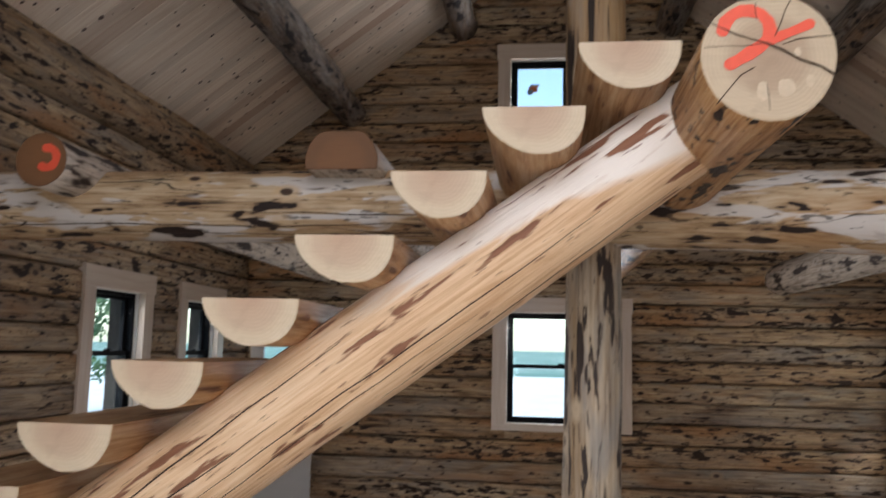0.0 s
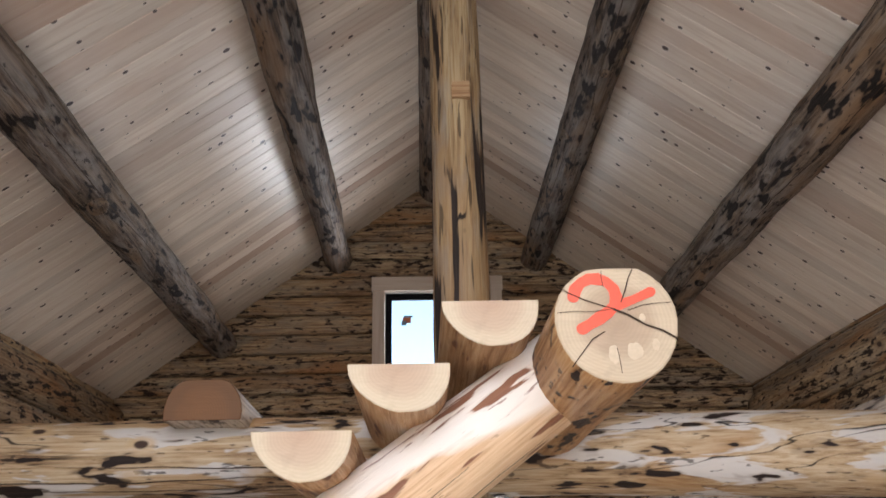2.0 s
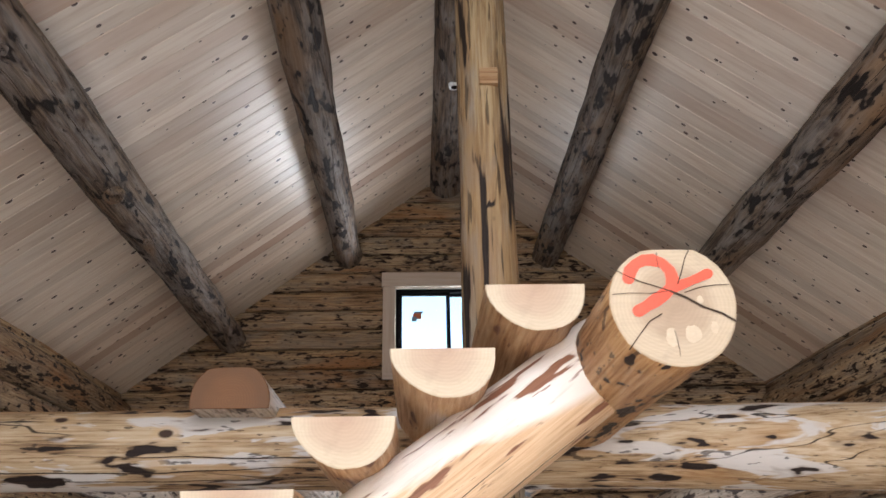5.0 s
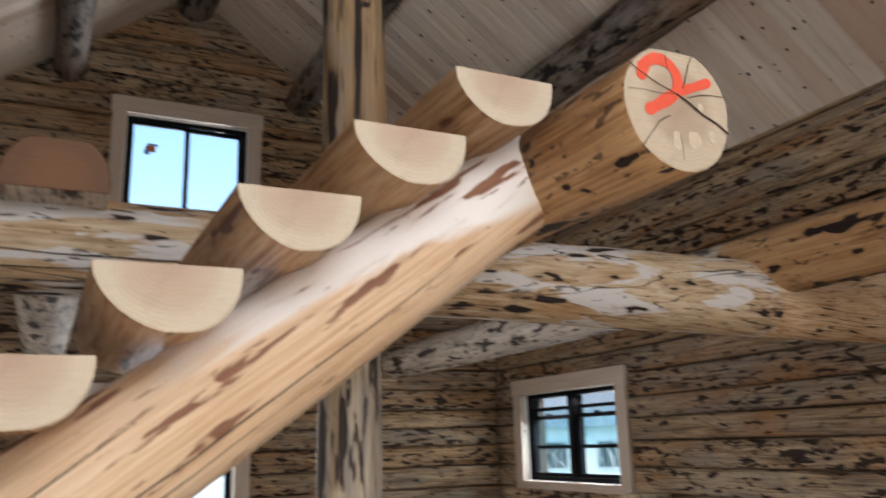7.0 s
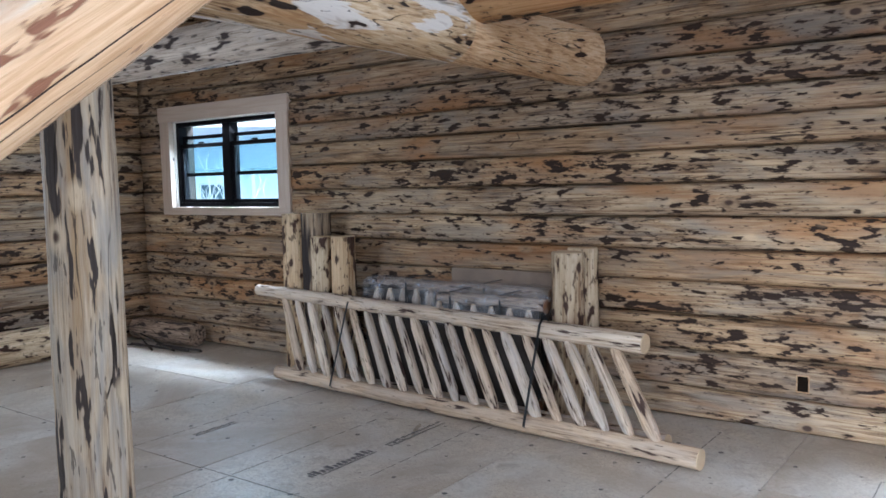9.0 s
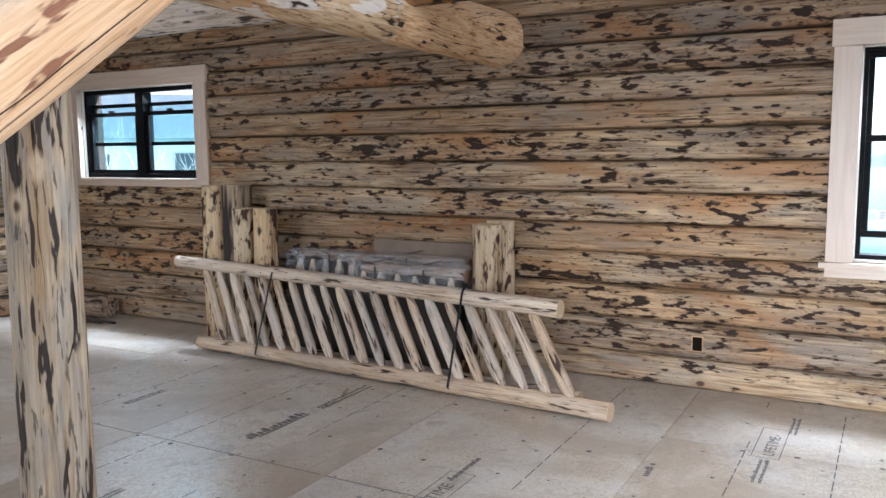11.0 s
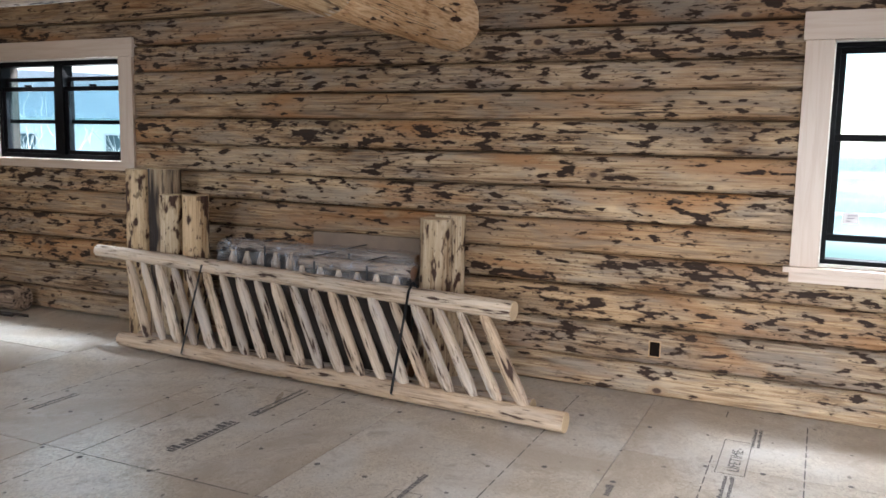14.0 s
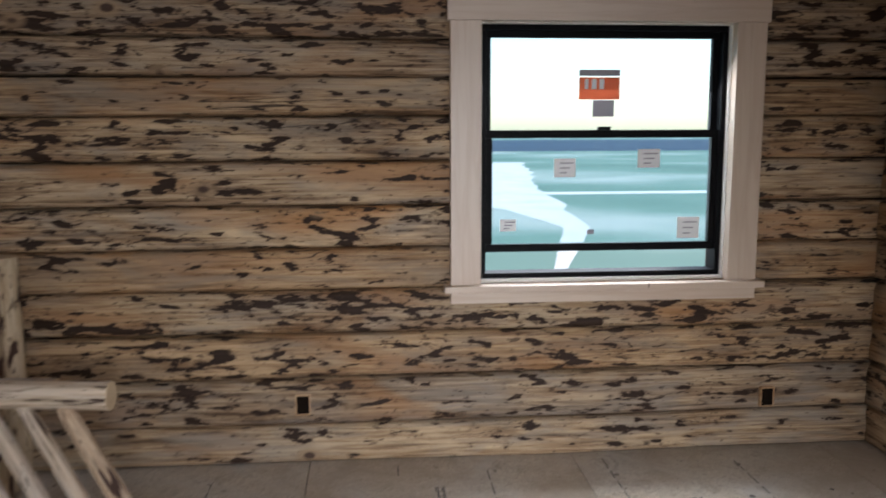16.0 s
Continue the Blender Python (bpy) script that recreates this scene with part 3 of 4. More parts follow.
ceiling(1), ceiling(-1)
roof = bmesh.new()
for s in (1, -1):
    far = XR + s * 3.75
    a = [roof.verts.new(p) for p in ((XR, YS - 0.9, ZR + 0.06), (XR, YN + 0.9, ZR + 0.06), (far, YN + 0.9, roof_z(far) + 0.06), (far, YS - 0.9, roof_z(far) + 0.06))]
    b = [roof.verts.new(v.co + Vector((0, 0, 0.2))) for v in a]
    roof.faces.new(a), roof.faces.new(b)
    for i in range(4):
        roof.faces.new((a[i], a[(i + 1) % 4], b[(i + 1) % 4], b[i]))
tagged(linked("roof", roof, GAP), "dark roof deck above the ceiling boards", "roof", kind="structure")

# ---------- roof logs ----------
NORM = math.hypot(1, SLOPE)
def purlin(x, r0, r1, seed):
    z = roof_z(x) - (max(r0, r1) - 0.01) * NORM
    ob = log_thing("roof_purlin", (x, YS - 0.05, z), (x, YN + 0.06, z), r0, r1, [PURLIN_LOG, DARK_END],
                   "dark weathered round log purlin under the ceiling", "purlin", seed, "log purlins", rough=0.135, ring=24, step=0.1)
    long = YN + 0.11 - YS
    inward = math.pi * 1.5 + (0.55 if x < XR else -0.55) * -1
    check_lines(ob, long, r0, r1, seed, 0.135, [(1.5, 4.6, inward + 0.5, 0.006, 0.4), (3.8, 6.4, inward - 0.3, 0.006, 0.4), (5.5, 8.3, inward + 0.1, 0.005, 0.4)])
    rng = random.Random(seed)
    for k in range(5):
        u, a = (5.25 if seed == 3 and k == 0 else rng.uniform(2.5, 8.2)), inward + (0.1 if seed == 3 and k == 0 else rng.uniform(-0.9, 0.9))
        size = 0.07 if seed == 3 and k == 0 else rng.uniform(0.025, 0.05)
        q = (r0 + (r1 - r0) * u / long) * (1 + 0.135 * lump(u, a, seed)) - 0.008
        bm = bmesh.new()
        rows = []
        for rr, hh in ((1.25, 0.0), (1.0, 0.024), (0.72, 0.030), (0.5, 0.014), (0.22, 0.012)):
            rows.append([bm.verts.new((size * rr * math.cos(2 * math.pi * i / 14), size * rr * 0.8 * math.sin(2 * math.pi * i / 14), hh * size / 0.06 + 0.004 * math.sin(i * 2.2 + k))) for i in range(14)])
        for p, w in zip(rows, rows[1:]):
            for i in range(14):
                bm.faces.new((p[i], p[(i + 1) % 14], w[(i + 1) % 14], w[i]))
        bm.faces.new(rows[-1])
        c = part("knot", bm, PURLIN_LOG, ob, "", None, True)
        c.matrix_basis = Matrix.Translation((u, q * math.cos(a), q * math.sin(a))) @ Matrix.Rotation(a - math.pi / 2, 4, "X")
    return ob


purlin(-1.25, 0.175, 0.145, 3), purlin(-0.12, 0.165, 0.135, 4), purlin(1.92, 0.175, 0.135, 5), purlin(2.97, 0.18, 0.15, 6)
log_thing("ridge_log", (XR, YS - 0.05, ZR - 0.12), (XR, YN + 0.06, ZR - 0.12), 0.185, 0.18, [PURLIN_LOG, DARK_END],
          "dark weathered ridge log along the peak of the ceiling", "ridge beam", 8, rough=0.06)
for x, name in ((XW - 0.03, 9), (XE + 0.07, 10)):
    log_thing("plate_log", (x, YS, roof_z(x) - 0.19), (x, YN, roof_z(x) - 0.19), 0.15, 0.15, [WALL_LOG, DARK_END],
              "round plate log on top of the long wall", "wall plate", name, "plate logs", rough=0.05)

# ---------- frame of the loft ----------
YB = 3.90
tie = log_thing("tie_beam", (XW - 0.1, YB - 0.01, 2.275), (XE + 0.1, YB, 2.25), 0.155, 0.182, [BEAM_LOG, LOG_END],
          "thick peeled log tie beam with pale and orange patches", "beam", 21, rough=0.05, ring=26, bow=(3.6, -0.32, -0.08))
tie.data.materials.append(BEAM_END_LOG)
for f in tie.data.polygons:
    if f.center.x > 5.2 and f.material_index == 0:
        f.material_index = 2
TIE_L = XE + 0.1 - XW + 0.1
check_lines(tie, TIE_L, 0.155, 0.185, 21, 0.05, [(0.3, 2.6, 3.75, 0.006, 0.3), (1.6, 3.5, 3.45, 0.005, 0.25), (0.8, 2.9, 4.05, 0.004, 0.3), (2.6, 3.55, 3.9, 0.004, 0.3)])
KING_LOG = log_material("streaked_king_post_log", (0.46, 0.33, 0.19), (0.32, 0.205, 0.105), (0.15, 0.088, 0.048), (0.022, 0.014, 0.011), 0.575, along=1.3, around=14, warm=(0.34, 0.19, 0.085), grey=(0.30, 0.26, 0.22), checks=0.008, crisp=0.03)
king = log_thing("king_post", (0.91, YB - 0.01, 2.38), (0.915, YB - 0.01, ZR - 0.26), 0.13, 0.125, [KING_LOG, LOG_END],
                 "round log king post with long dark streaks", "post", 23, rough=0.05)
check_lines(king, 3.03, 0.13, 0.125, 23, 0.05, [(0.1, 1.6, 3.02, 0.012, 0.06), (0.5, 2.6, 3.4, 0.004, 0.15), (1.7, 2.8, 2.8, 0.004, 0.15)])
part("square_plug", box((0.885, 3.745, 3.945), (0.975, 3.80, 4.035), 0.004), TREAD_LOG, king, "small square wooden plug")
log_thing("support_post", (0.885, YB + 0.03, 0.0), (0.905, YB + 0.03, 2.13), 0.126, 0.116, [POST_LOG, LOG_END],
          "round log post with vertical dark streaks under the tie beam", "post", 24, rough=0.045)


def joist(x, y0, r, z, end, label, seed, **shape):
    return log_thing("loft_joist", (x, y0, z), (x, YN + 0.05, z - 0.02), r, r * 0.95, [JOIST_LOG if y0 < 3 else PALE_LOG, end], label, "joist", seed, "log joists", **shape)


joist_marked = joist(1.27, 2.45, 0.167, 2.405, LOG_END, "orange peeled log joist with a spray-painted numeral on its end", 31, rough=0.03, ring=28, top=0.15)
joist_open = joist(2.90, 2.32, 0.155, 2.38, LOG_END, "orange peeled log joist with a red painted mark", 32, ring=24, top=0.15)
joist_open.data.materials.append(PALE_LOG)
for f in joist_open.data.polygons:
    if f.center.x > 1.6 and f.material_index == 0:
        f.material_index = 2
joist_left = joist(-1.395, 3.50, 0.115, 2.398, DARK_END, "grey peeled log joist with a red painted mark on its end", 33, ring=24)
joist_half = joist(-0.14, 3.60, 0.156, 2.405, DARK_END, "log joist cut to a half round where it crosses the beam", 34, ring=28, top=0.132, bottom=-0.03, steps=((0.5, None, None),))

# ---------- stair ----------
def half_log(length, w, h, seed):
    """Half-round tread along X, flat top at z = 0."""
    bm = bmesh.new()
    prof = [(w / 2, 0.0)]
    ring = 16
    for k in range(ring + 1):
        a = math.pi * k / ring
        c, s = math.cos(a), math.sin(a)
        k_out = 1.3 if c > 0 else 0.75
        prof.append((w / 2 * math.copysign(abs(c) ** k_out, c), -0.012 - (h - 0.012) * abs(s) ** (1.15 if c > 0 else 0.95)))
    prof.append((-w / 2, 0.0))
    n = 7
    rows = []
    for i in range(n + 1):
        x = length * i / n
        row = []
        for y, z in prof:
            q = 1 + 0.03 * noise.noise(Vector((x * 2 + seed * 5, y * 6, z * 6)))
            row.append(bm.verts.new((x, y * (q if z < -0.001 else 1), z * q)))
        rows.append(row)
    c = len(prof)
    for a, b in zip(rows, rows[1:]):
        for k in range(c):
            bm.faces.new((a[k], a[(k + 1) % c], b[(k + 1) % c], b[k]))
    for row, sh in ((rows[0], -0.003), (rows[-1], 0.003)):
        inner = [bm.verts.new((v.co.x + sh, v.co.y * 0.975, -0.004 + (v.co.z + 0.004) * 0.965)) for v in row]
        for k in range(c):
            bm.faces.new((row[k], row[(k + 1) % c], inner[(k + 1) % c], inner[k])).material_index = 1
        bm.faces.new(inner).material_index = 1
    return bm


stair = thing("log_stair", "open log staircase with half-log treads on a peeled log stringer", "staircase", (-2.0, 3.05, 0))
S0, S1 = (-2.02, 3.06, 0.10), (1.265, 3.06, 2.4605)
bm = log_bm((Vector(S1) - Vector(S0)).length, 0.195, 0.148, 41, 0.03, ring=28, step=0.11)
bmesh.ops.bisect_plane(bm, geom=bm.verts[:] + bm.edges[:] + bm.faces[:], plane_co=along(S0, S1).inverted() @ Vector((0, 0, 0.002)),
                       plane_no=along(S0, S1).inverted().to_3x3() @ Vector((0, 0, -1)), clear_outer=True)
bmesh.ops.bisect_plane(bm, geom=bm.verts[:] + bm.edges[:] + bm.faces[:], plane_co=along(S0, S1).inverted() @ Vector((0, 0, 2.535)),
                       plane_no=along(S0, S1).inverted().to_3x3() @ Vector((0, 0, 1)), clear_outer=True)
bmesh.ops.holes_fill(bm, edges=bm.edges[:], sides=0)
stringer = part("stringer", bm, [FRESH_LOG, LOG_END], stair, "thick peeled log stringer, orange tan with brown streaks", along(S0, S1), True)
check_lines(stringer, 3.92, 0.195, 0.148, 41, 0.03, [(0.9, 2.3, 3.30, 0.006, 0.2), (1.9, 3.5, 3.62, 0.005, 0.2), (1.3, 3.0, 3.95, 0.004, 0.2), (2.6, 3.75, 4.25, 0.005, 0.2), (1.2, 2.6, 2.85, 0.006, 0.2)])
RISE, RUN = 0.194, 0.281
for i in range(12):
    x, z = 0.935 - RUN * i, 2.567 - RISE * i
    if z < 0.3:
        break
    part("tread", half_log(1.0, 0.300 + 0.008 * math.sin(i * 2.3), 0.143, i + 60), [TREAD_LOG, TREAD_END], stair, "half-log tread with a pale sawn end" if i == 0 else "",
         Matrix(((0, -1, 0, x), (1, 0, 0, 2.76), (0, 0, 1, z), (0, 0, 0, 1))), False)


# ---------- painted marks ----------
def stroke(points, width, y, bm=None):
    """A flat painted stroke through the points (x, z), facing south."""
    bm = bm or bmesh.new()
    pts = [Vector((p[0], p[1])) for p in points]
    rows = []
    for i, p in enumerate(pts):
        d = (pts[min(i + 1, len(pts) - 1)] - pts[max(i - 1, 0)]).normalized()
        q = Vector((-d.y, d.x)) * width / 2 * (1 + 0.12 * math.sin(i * 2.1))
        rows.append((bm.verts.new((p.x + q.x, y, p.y + q.y)), bm.verts.new((p.x - q.x, y, p.y - q.y))))
    for a, b in zip(rows, rows[1:]):
        bm.faces.new((a[0], a[1], b[1], b[0]))
    if width > 0.015:
        for p, s in ((pts[0], 1), (pts[-1], -1)):
            bmesh.ops.create_circle(bm, cap_ends=True, segments=14, radius=width * 0.5, matrix=Matrix.Translation((p.x, y - 0.0004, p.y)) @ Matrix.Rotation(radians(90), 4, "X"))
    return bm


mark = stroke([(1.158, 2.472), (1.165, 2.494), (1.182, 2.512), (1.204, 2.523), (1.228, 2.523), (1.252, 2.514), (1.269, 2.494), (1.274, 2.470),
               (1.266, 2.446), (1.248, 2.428), (1.222, 2.411), (1.196, 2.395), (1.175, 2.383)], 0.032, 2.4435)
stroke([(1.257, 2.436), (1.287, 2.451), (1.322, 2.464), (1.350, 2.476), (1.370, 2.485)], 0.025, 2.4430, mark)
part("painted_numeral", mark, PAINT, joist_marked, "orange spray-painted numeral 2")
cracks = stroke([(1.262, 2.437), (1.30, 2.420), (1.345, 2.392), (1.39, 2.375), (1.425, 2.352)], 0.006, 2.4425)
stroke([(1.262, 2.437), (1.19, 2.462), (1.15, 2.481), (1.112, 2.503)], 0.0028, 2.4425, cracks)
stroke([(1.285, 2.455), (1.300, 2.49), (1.312, 2.525), (1.326, 2.55)], 0.003, 2.4425, cracks)
stroke([(1.235, 2.375), (1.20, 2.355), (1.165, 2.312), (1.140, 2.28)], 0.003, 2.4425, cracks)
stroke([(1.30, 2.432), (1.345, 2.447), (1.385, 2.452), (1.42, 2.453)], 0.0022, 2.4425, cracks)
stroke([(1.262, 2.437), (1.21, 2.43), (1.16, 2.432), (1.112, 2.428)], 0.0016, 2.4425, cracks)
stroke([(1.24, 2.545), (1.238, 2.525), (1.241, 2.50)], 0.0018, 2.4425, cracks)
stroke([(1.262, 2.33), (1.266, 2.30), (1.268, 2.262)], 0.0018, 2.4425, cracks)
part("crack", cracks, CRACK, joist_marked, "thin dark drying cracks")
FIBRE = plain("torn_pale_fibre", (0.62, 0.475, 0.32), 0.6, vary=0.2, scale=60)
for cx, cz, rx, rz in ((1.252, 2.312, 0.015, 0.026), (1.309, 2.320, 0.021, 0.024), (1.366, 2.337, 0.010, 0.017), (1.338, 2.412, 0.009, 0.011)):
    chip = bmesh.new()
    ring = [(1 + 0.22 * noise.noise(Vector((math.cos(k * 0.35) * 2, math.sin(k * 0.35) * 2, cx * 30)))) for k in range(18)]
    chip.faces.new([chip.verts.new((cx + rx * q * math.cos(2 * math.pi * k / 18), 2.4428, cz + rz * q * math.sin(2 * math.pi * k / 18))) for k, q in enumerate(ring)])
    part("torn_fibre", chip, FIBRE, joist_marked, "pale torn wood fibres")
joist_marked.matrix_basis = Matrix.Translation((-0.027, 0, -0.004)) @ joist_marked.matrix_basis


# ---------- windows and door ----------
def bars(lo, hi, w, y0, y1, bevel=0.003):
    """A rectangular frame of four bars in wall coordinates: lo, hi = (along, up)."""
    bm = bmesh.new()
    box((lo[0], y0, lo[1]), (hi[0], y1, lo[1] + w), bevel, bm)
    box((lo[0], y0, hi[1] - w), (hi[0], y1, hi[1]), bevel, bm)
    box((lo[0], y0, lo[1] + w), (lo[0] + w, y1, hi[1] - w), bevel, bm)
    box((hi[0] - w, y0, lo[1] + w), (hi[0], y1, hi[1] - w), bevel, bm)
    return bm


def long_board(name, lo, hi, mat, parent, m, label=""):
    """A board whose grain runs along its longest side."""
    d = [b - a for a, b in zip(lo, hi)]
    c = [(a + b) / 2 for a, b in zip(lo, hi)]
    if d[2] > d[0]:
        turn = Matrix.Rotation(radians(-90), 4, "Y")
        bm = box((-d[2] / 2, -d[1] / 2, -d[0] / 2), (d[2] / 2, d[1] / 2, d[0] / 2), 0.003)
    else:
        turn = Matrix()
        bm = box((-d[0] / 2, -d[1] / 2, -d[2] / 2), (d[0] / 2, d[1] / 2, d[2] / 2), 0.003)
    return part(name, bm, mat, parent, label, m @ Matrix.Translation(c) @ turn)


def sash(parent, m, lo, hi, w, y0, y1, name="sash"):
    s = part(name, bars(lo, hi, w, y0, y1), BLACK, parent, "", m)
    y = (y0 + y1) / 2
    g = part("pane", box((lo[0] + w - 0.004, y - 0.002, lo[1] + w - 0.004), (hi[0] - w + 0.004, y + 0.002, hi[1] - w + 0.004)), GLASS, s, "clear window pane", m)
    g.visible_shadow = False
    return s


def window(name, m, hole, label, kind, side=0.125, head=0.13, stool=True, lift=0.0):
    a, b, c, d = hole
    win = new(name)
    win.matrix_basis = m @ Matrix.Translation(((a + b) / 2, 0, c))
    tagged(win, label, "window", kind="structure")
    t0, t1 = -0.03, 0.022
    long_board("casing", (a - side - 0.012, t0, d - 0.012), (b + side + 0.012, t1 + 0.006, d + head), TRIM, win, m, "pale knotty pine casing board")
    for u0, u1 in ((a - side, a + 0.012), (b - 0.012, b + side)):
        long_board("casing", (u0, t0, c), (u1, t1, d - 0.012), TRIM, win, m)
    if stool:
        long_board("window_sill", (a - side - 0.03, t0 - 0.1, c - 0.03), (b + side + 0.03, t1 + 0.035, c), TRIM, win, m, "pale pine sill board")
        long_board("apron", (a - side, t0, c - 0.085), (b + side, t1, c - 0.03), TRIM, win, m)
    else:
        long_board("casing", (a - side, t0, c - 0.055), (b + side, t1, c + 0.012), TRIM, win, m)
    # jamb boards line the opening
    for lo, hi in (((a, -0.16, c), (a + 0.018, t0, d)), ((b - 0.018, -0.16, c), (b, t0, d)), ((a, -0.16, d - 0.018), (b, t0, d)), ((a, -0.16, c), (b, t0, c + 0.016))):
        part("jamb", box(lo, hi), JAMB, win, "", m)
    f0, f1 = -0.15, -0.055
    slim = 0.024 if kind == "hung" else 0.038
    A, B, C, D = a + 0.018, b - 0.018, c + 0.016, d - 0.018
    part("window_frame", bars((A, C), (B, D), slim, f0, f1), BLACK, win, "black window frame", m)
    A, B, C, D = A + slim - 0.004, B - slim + 0.004, C + slim - 0.004, D - slim + 0.004
    if kind == "slider":
        mid = (A + B) / 2
        sash(win, m, (A, C), (mid + 0.02, D), 0.03, -0.135, -0.105)
        sash(win, m, (mid - 0.02, C), (B, D), 0.03, -0.10, -0.07)
        return win
    cols = [(A, B)] if kind == "hung" else [(A, (A + B) / 2 - 0.045), ((A + B) / 2 + 0.045, B)]
    if kind == "twin":
        part("mullion", box(((A + B) / 2 - 0.047, f0, C), ((A + B) / 2 + 0.047, f1 + 0.004, D), 0.003), BLACK, win, "black centre mullion", m)
    for u0, u1 in cols:
        zm = C + (D - C) * 0.51 + lift * 0.75
        up = sash(win, m, (u0, zm - 0.015 - (0.10 if kind == "twin" else 0)), (u1, D - (0.09 if kind == "twin" else 0)), 0.032, -0.135, -0.105)
        low = sash(win, m, (u0, C + lift), (u1, zm + 0.02 + (0.16 if kind == "twin" else 0)), 0.036, -0.10, -0.07)
        part("sash_lock", box(((u0 + u1) / 2 - 0.03, -0.075, zm + 0.02 + (0.16 if kind == "twin" else 0)), ((u0 + u1) / 2 + 0.03, -0.05, zm + 0.035 + (0.16 if kind == "twin" else 0)), 0.004), BLACK, win, "", m)
    return win


w_east = window("window_1", M_EAST, W_EAST, "black double-hung window in pale pine casing, lower sash ajar", "hung", lift=0.10)
window("window_2", M_EAST, W_TWIN, "black twin double-hung window in pale pine casing", "twin", stool=False, head=0.125)
window("window_3", M_NORTH, W_NUP, "black sliding window high in the gable, pale casing", "slider", stool=False, side=0.11, head=0.14)
window("window_4", M_NORTH, W_NLOW, "black double-hung window in pale casing behind a post", "hung", stool=False)
window("window_5", M_WEST, W_WA, "black double-hung window in pale pine casing in the shaded wall", "hung", stool=False)
window("window_6", M_WEST, W_WB, "black double-hung window in pale casing near the corner", "hung", stool=False)


def sticker(parent, m, u, z, w, h, mat, y=-0.1185, label=""):
    part("sticker", box((u - w / 2, y - 0.0005, z - h / 2), (u + w / 2, y, z + h / 2)), mat, parent, label, m)


w_up = bpy.data.objects["window_3"]
sticker(w_up, M_NORTH, -0.585, 4.26, 0.085, 0.06, STICKER_RED, -0.101, "small maker's sticker")
sticker(w_up, M_NORTH, -0.555, 4.23, 0.05, 0.05, STICKER_GREY, -0.099)
sticker(w_up, M_NORTH, -0.60, 4.30, 0.09, 0.02, STICKER_GREY, -0.099)
ze, zs = -0.101, -0.068
sticker(w_east, M_EAST, 0.905, 1.705, 0.19, 0.10, STICKER_RED, ze, "orange and white maker's sticker")
sticker(w_east, M_EAST, 0.905, 1.775, 0.19, 0.028, STICKER_GREY, ze)
sticker(w_east, M_EAST, 0.885, 1.615, 0.10, 0.075, STICKER_GREY, ze)
for u, w in ((0.93, 0.022), (0.965, 0.016), (0.895, 0.022)):
    sticker(w_east, M_EAST, u, 1.725, w, 0.045, STICKER_WHITE, ze + 0.002)
for u, z, w, h in ((1.067, 1.346, 0.10, 0.085), (0.674, 1.387, 0.105, 0.085), (0.476, 1.064, 0.105, 0.10), (1.327, 1.085, 0.075, 0.055)):
    sticker(w_east, M_EAST, u, z, w, h, STICKER_WHITE, zs, "small paper label")
    for k in range(3):
        sticker(w_east, M_EAST, u + 0.008 * (k - 1), z + h * (0.26 - 0.26 * k), w * (0.62 - 0.14 * k), 0.005, STICKER_GREY, zs + 0.002)
sticker(w_east, M_EAST, 0.941, 1.05, 0.032, 0.022, STICKER_GREY, zs)


def white_door():
    a, b, c, d = D_NORTH
    door = new("door_1")
    door.matrix_basis = M_NORTH @ Matrix.Translation(((a + b) / 2, 0, 0))
    tagged(door, "white painted exterior door with a glazed upper half", "door", kind="structure")
    lo, hi = (a + 0.13, 1.0), (b - 0.13, 1.86)
    bm = bmesh.new()
    box((a, -0.10, 0.006), (b, -0.055, lo[1]), 0.003, bm)
    box((a, -0.10, hi[1]), (b, -0.055, d), 0.003, bm)
    box((a, -0.10, lo[1]), (lo[0], -0.055, hi[1]), 0.003, bm)
    box((hi[0], -0.10, lo[1]), (b, -0.055, hi[1]), 0.003, bm)
    part("door_leaf", bm, WHITE, door, "", M_NORTH)
    part("glazing_bead", bars((lo[0] - 0.02, lo[1] - 0.02), (hi[0] + 0.02, hi[1] + 0.02), 0.03, -0.06, -0.045), WHITE, door, "", M_NORTH)
    g = part("pane", box((lo[0], -0.08, lo[1]), (hi[0], -0.076, hi[1])), GLASS, door, "clear door pane", M_NORTH)
    g.visible_shadow = False
    knob = bmesh.new()
    bmesh.ops.create_uvsphere(knob, u_segments=14, v_segments=10, radius=0.028, matrix=M_NORTH @ Matrix.Translation((b - 0.07, -0.005, 0.95)))
    bmesh.ops.create_cone(knob, segments=14, radius1=0.012, radius2=0.012, depth=0.05, cap_ends=True, matrix=M_NORTH @ Matrix.Translation((b - 0.07, -0.03, 0.95)) @ Matrix.Rotation(radians(90), 4, "X"))
    part("door_knob", knob, CHROME, door, "brushed metal knob")


white_door()


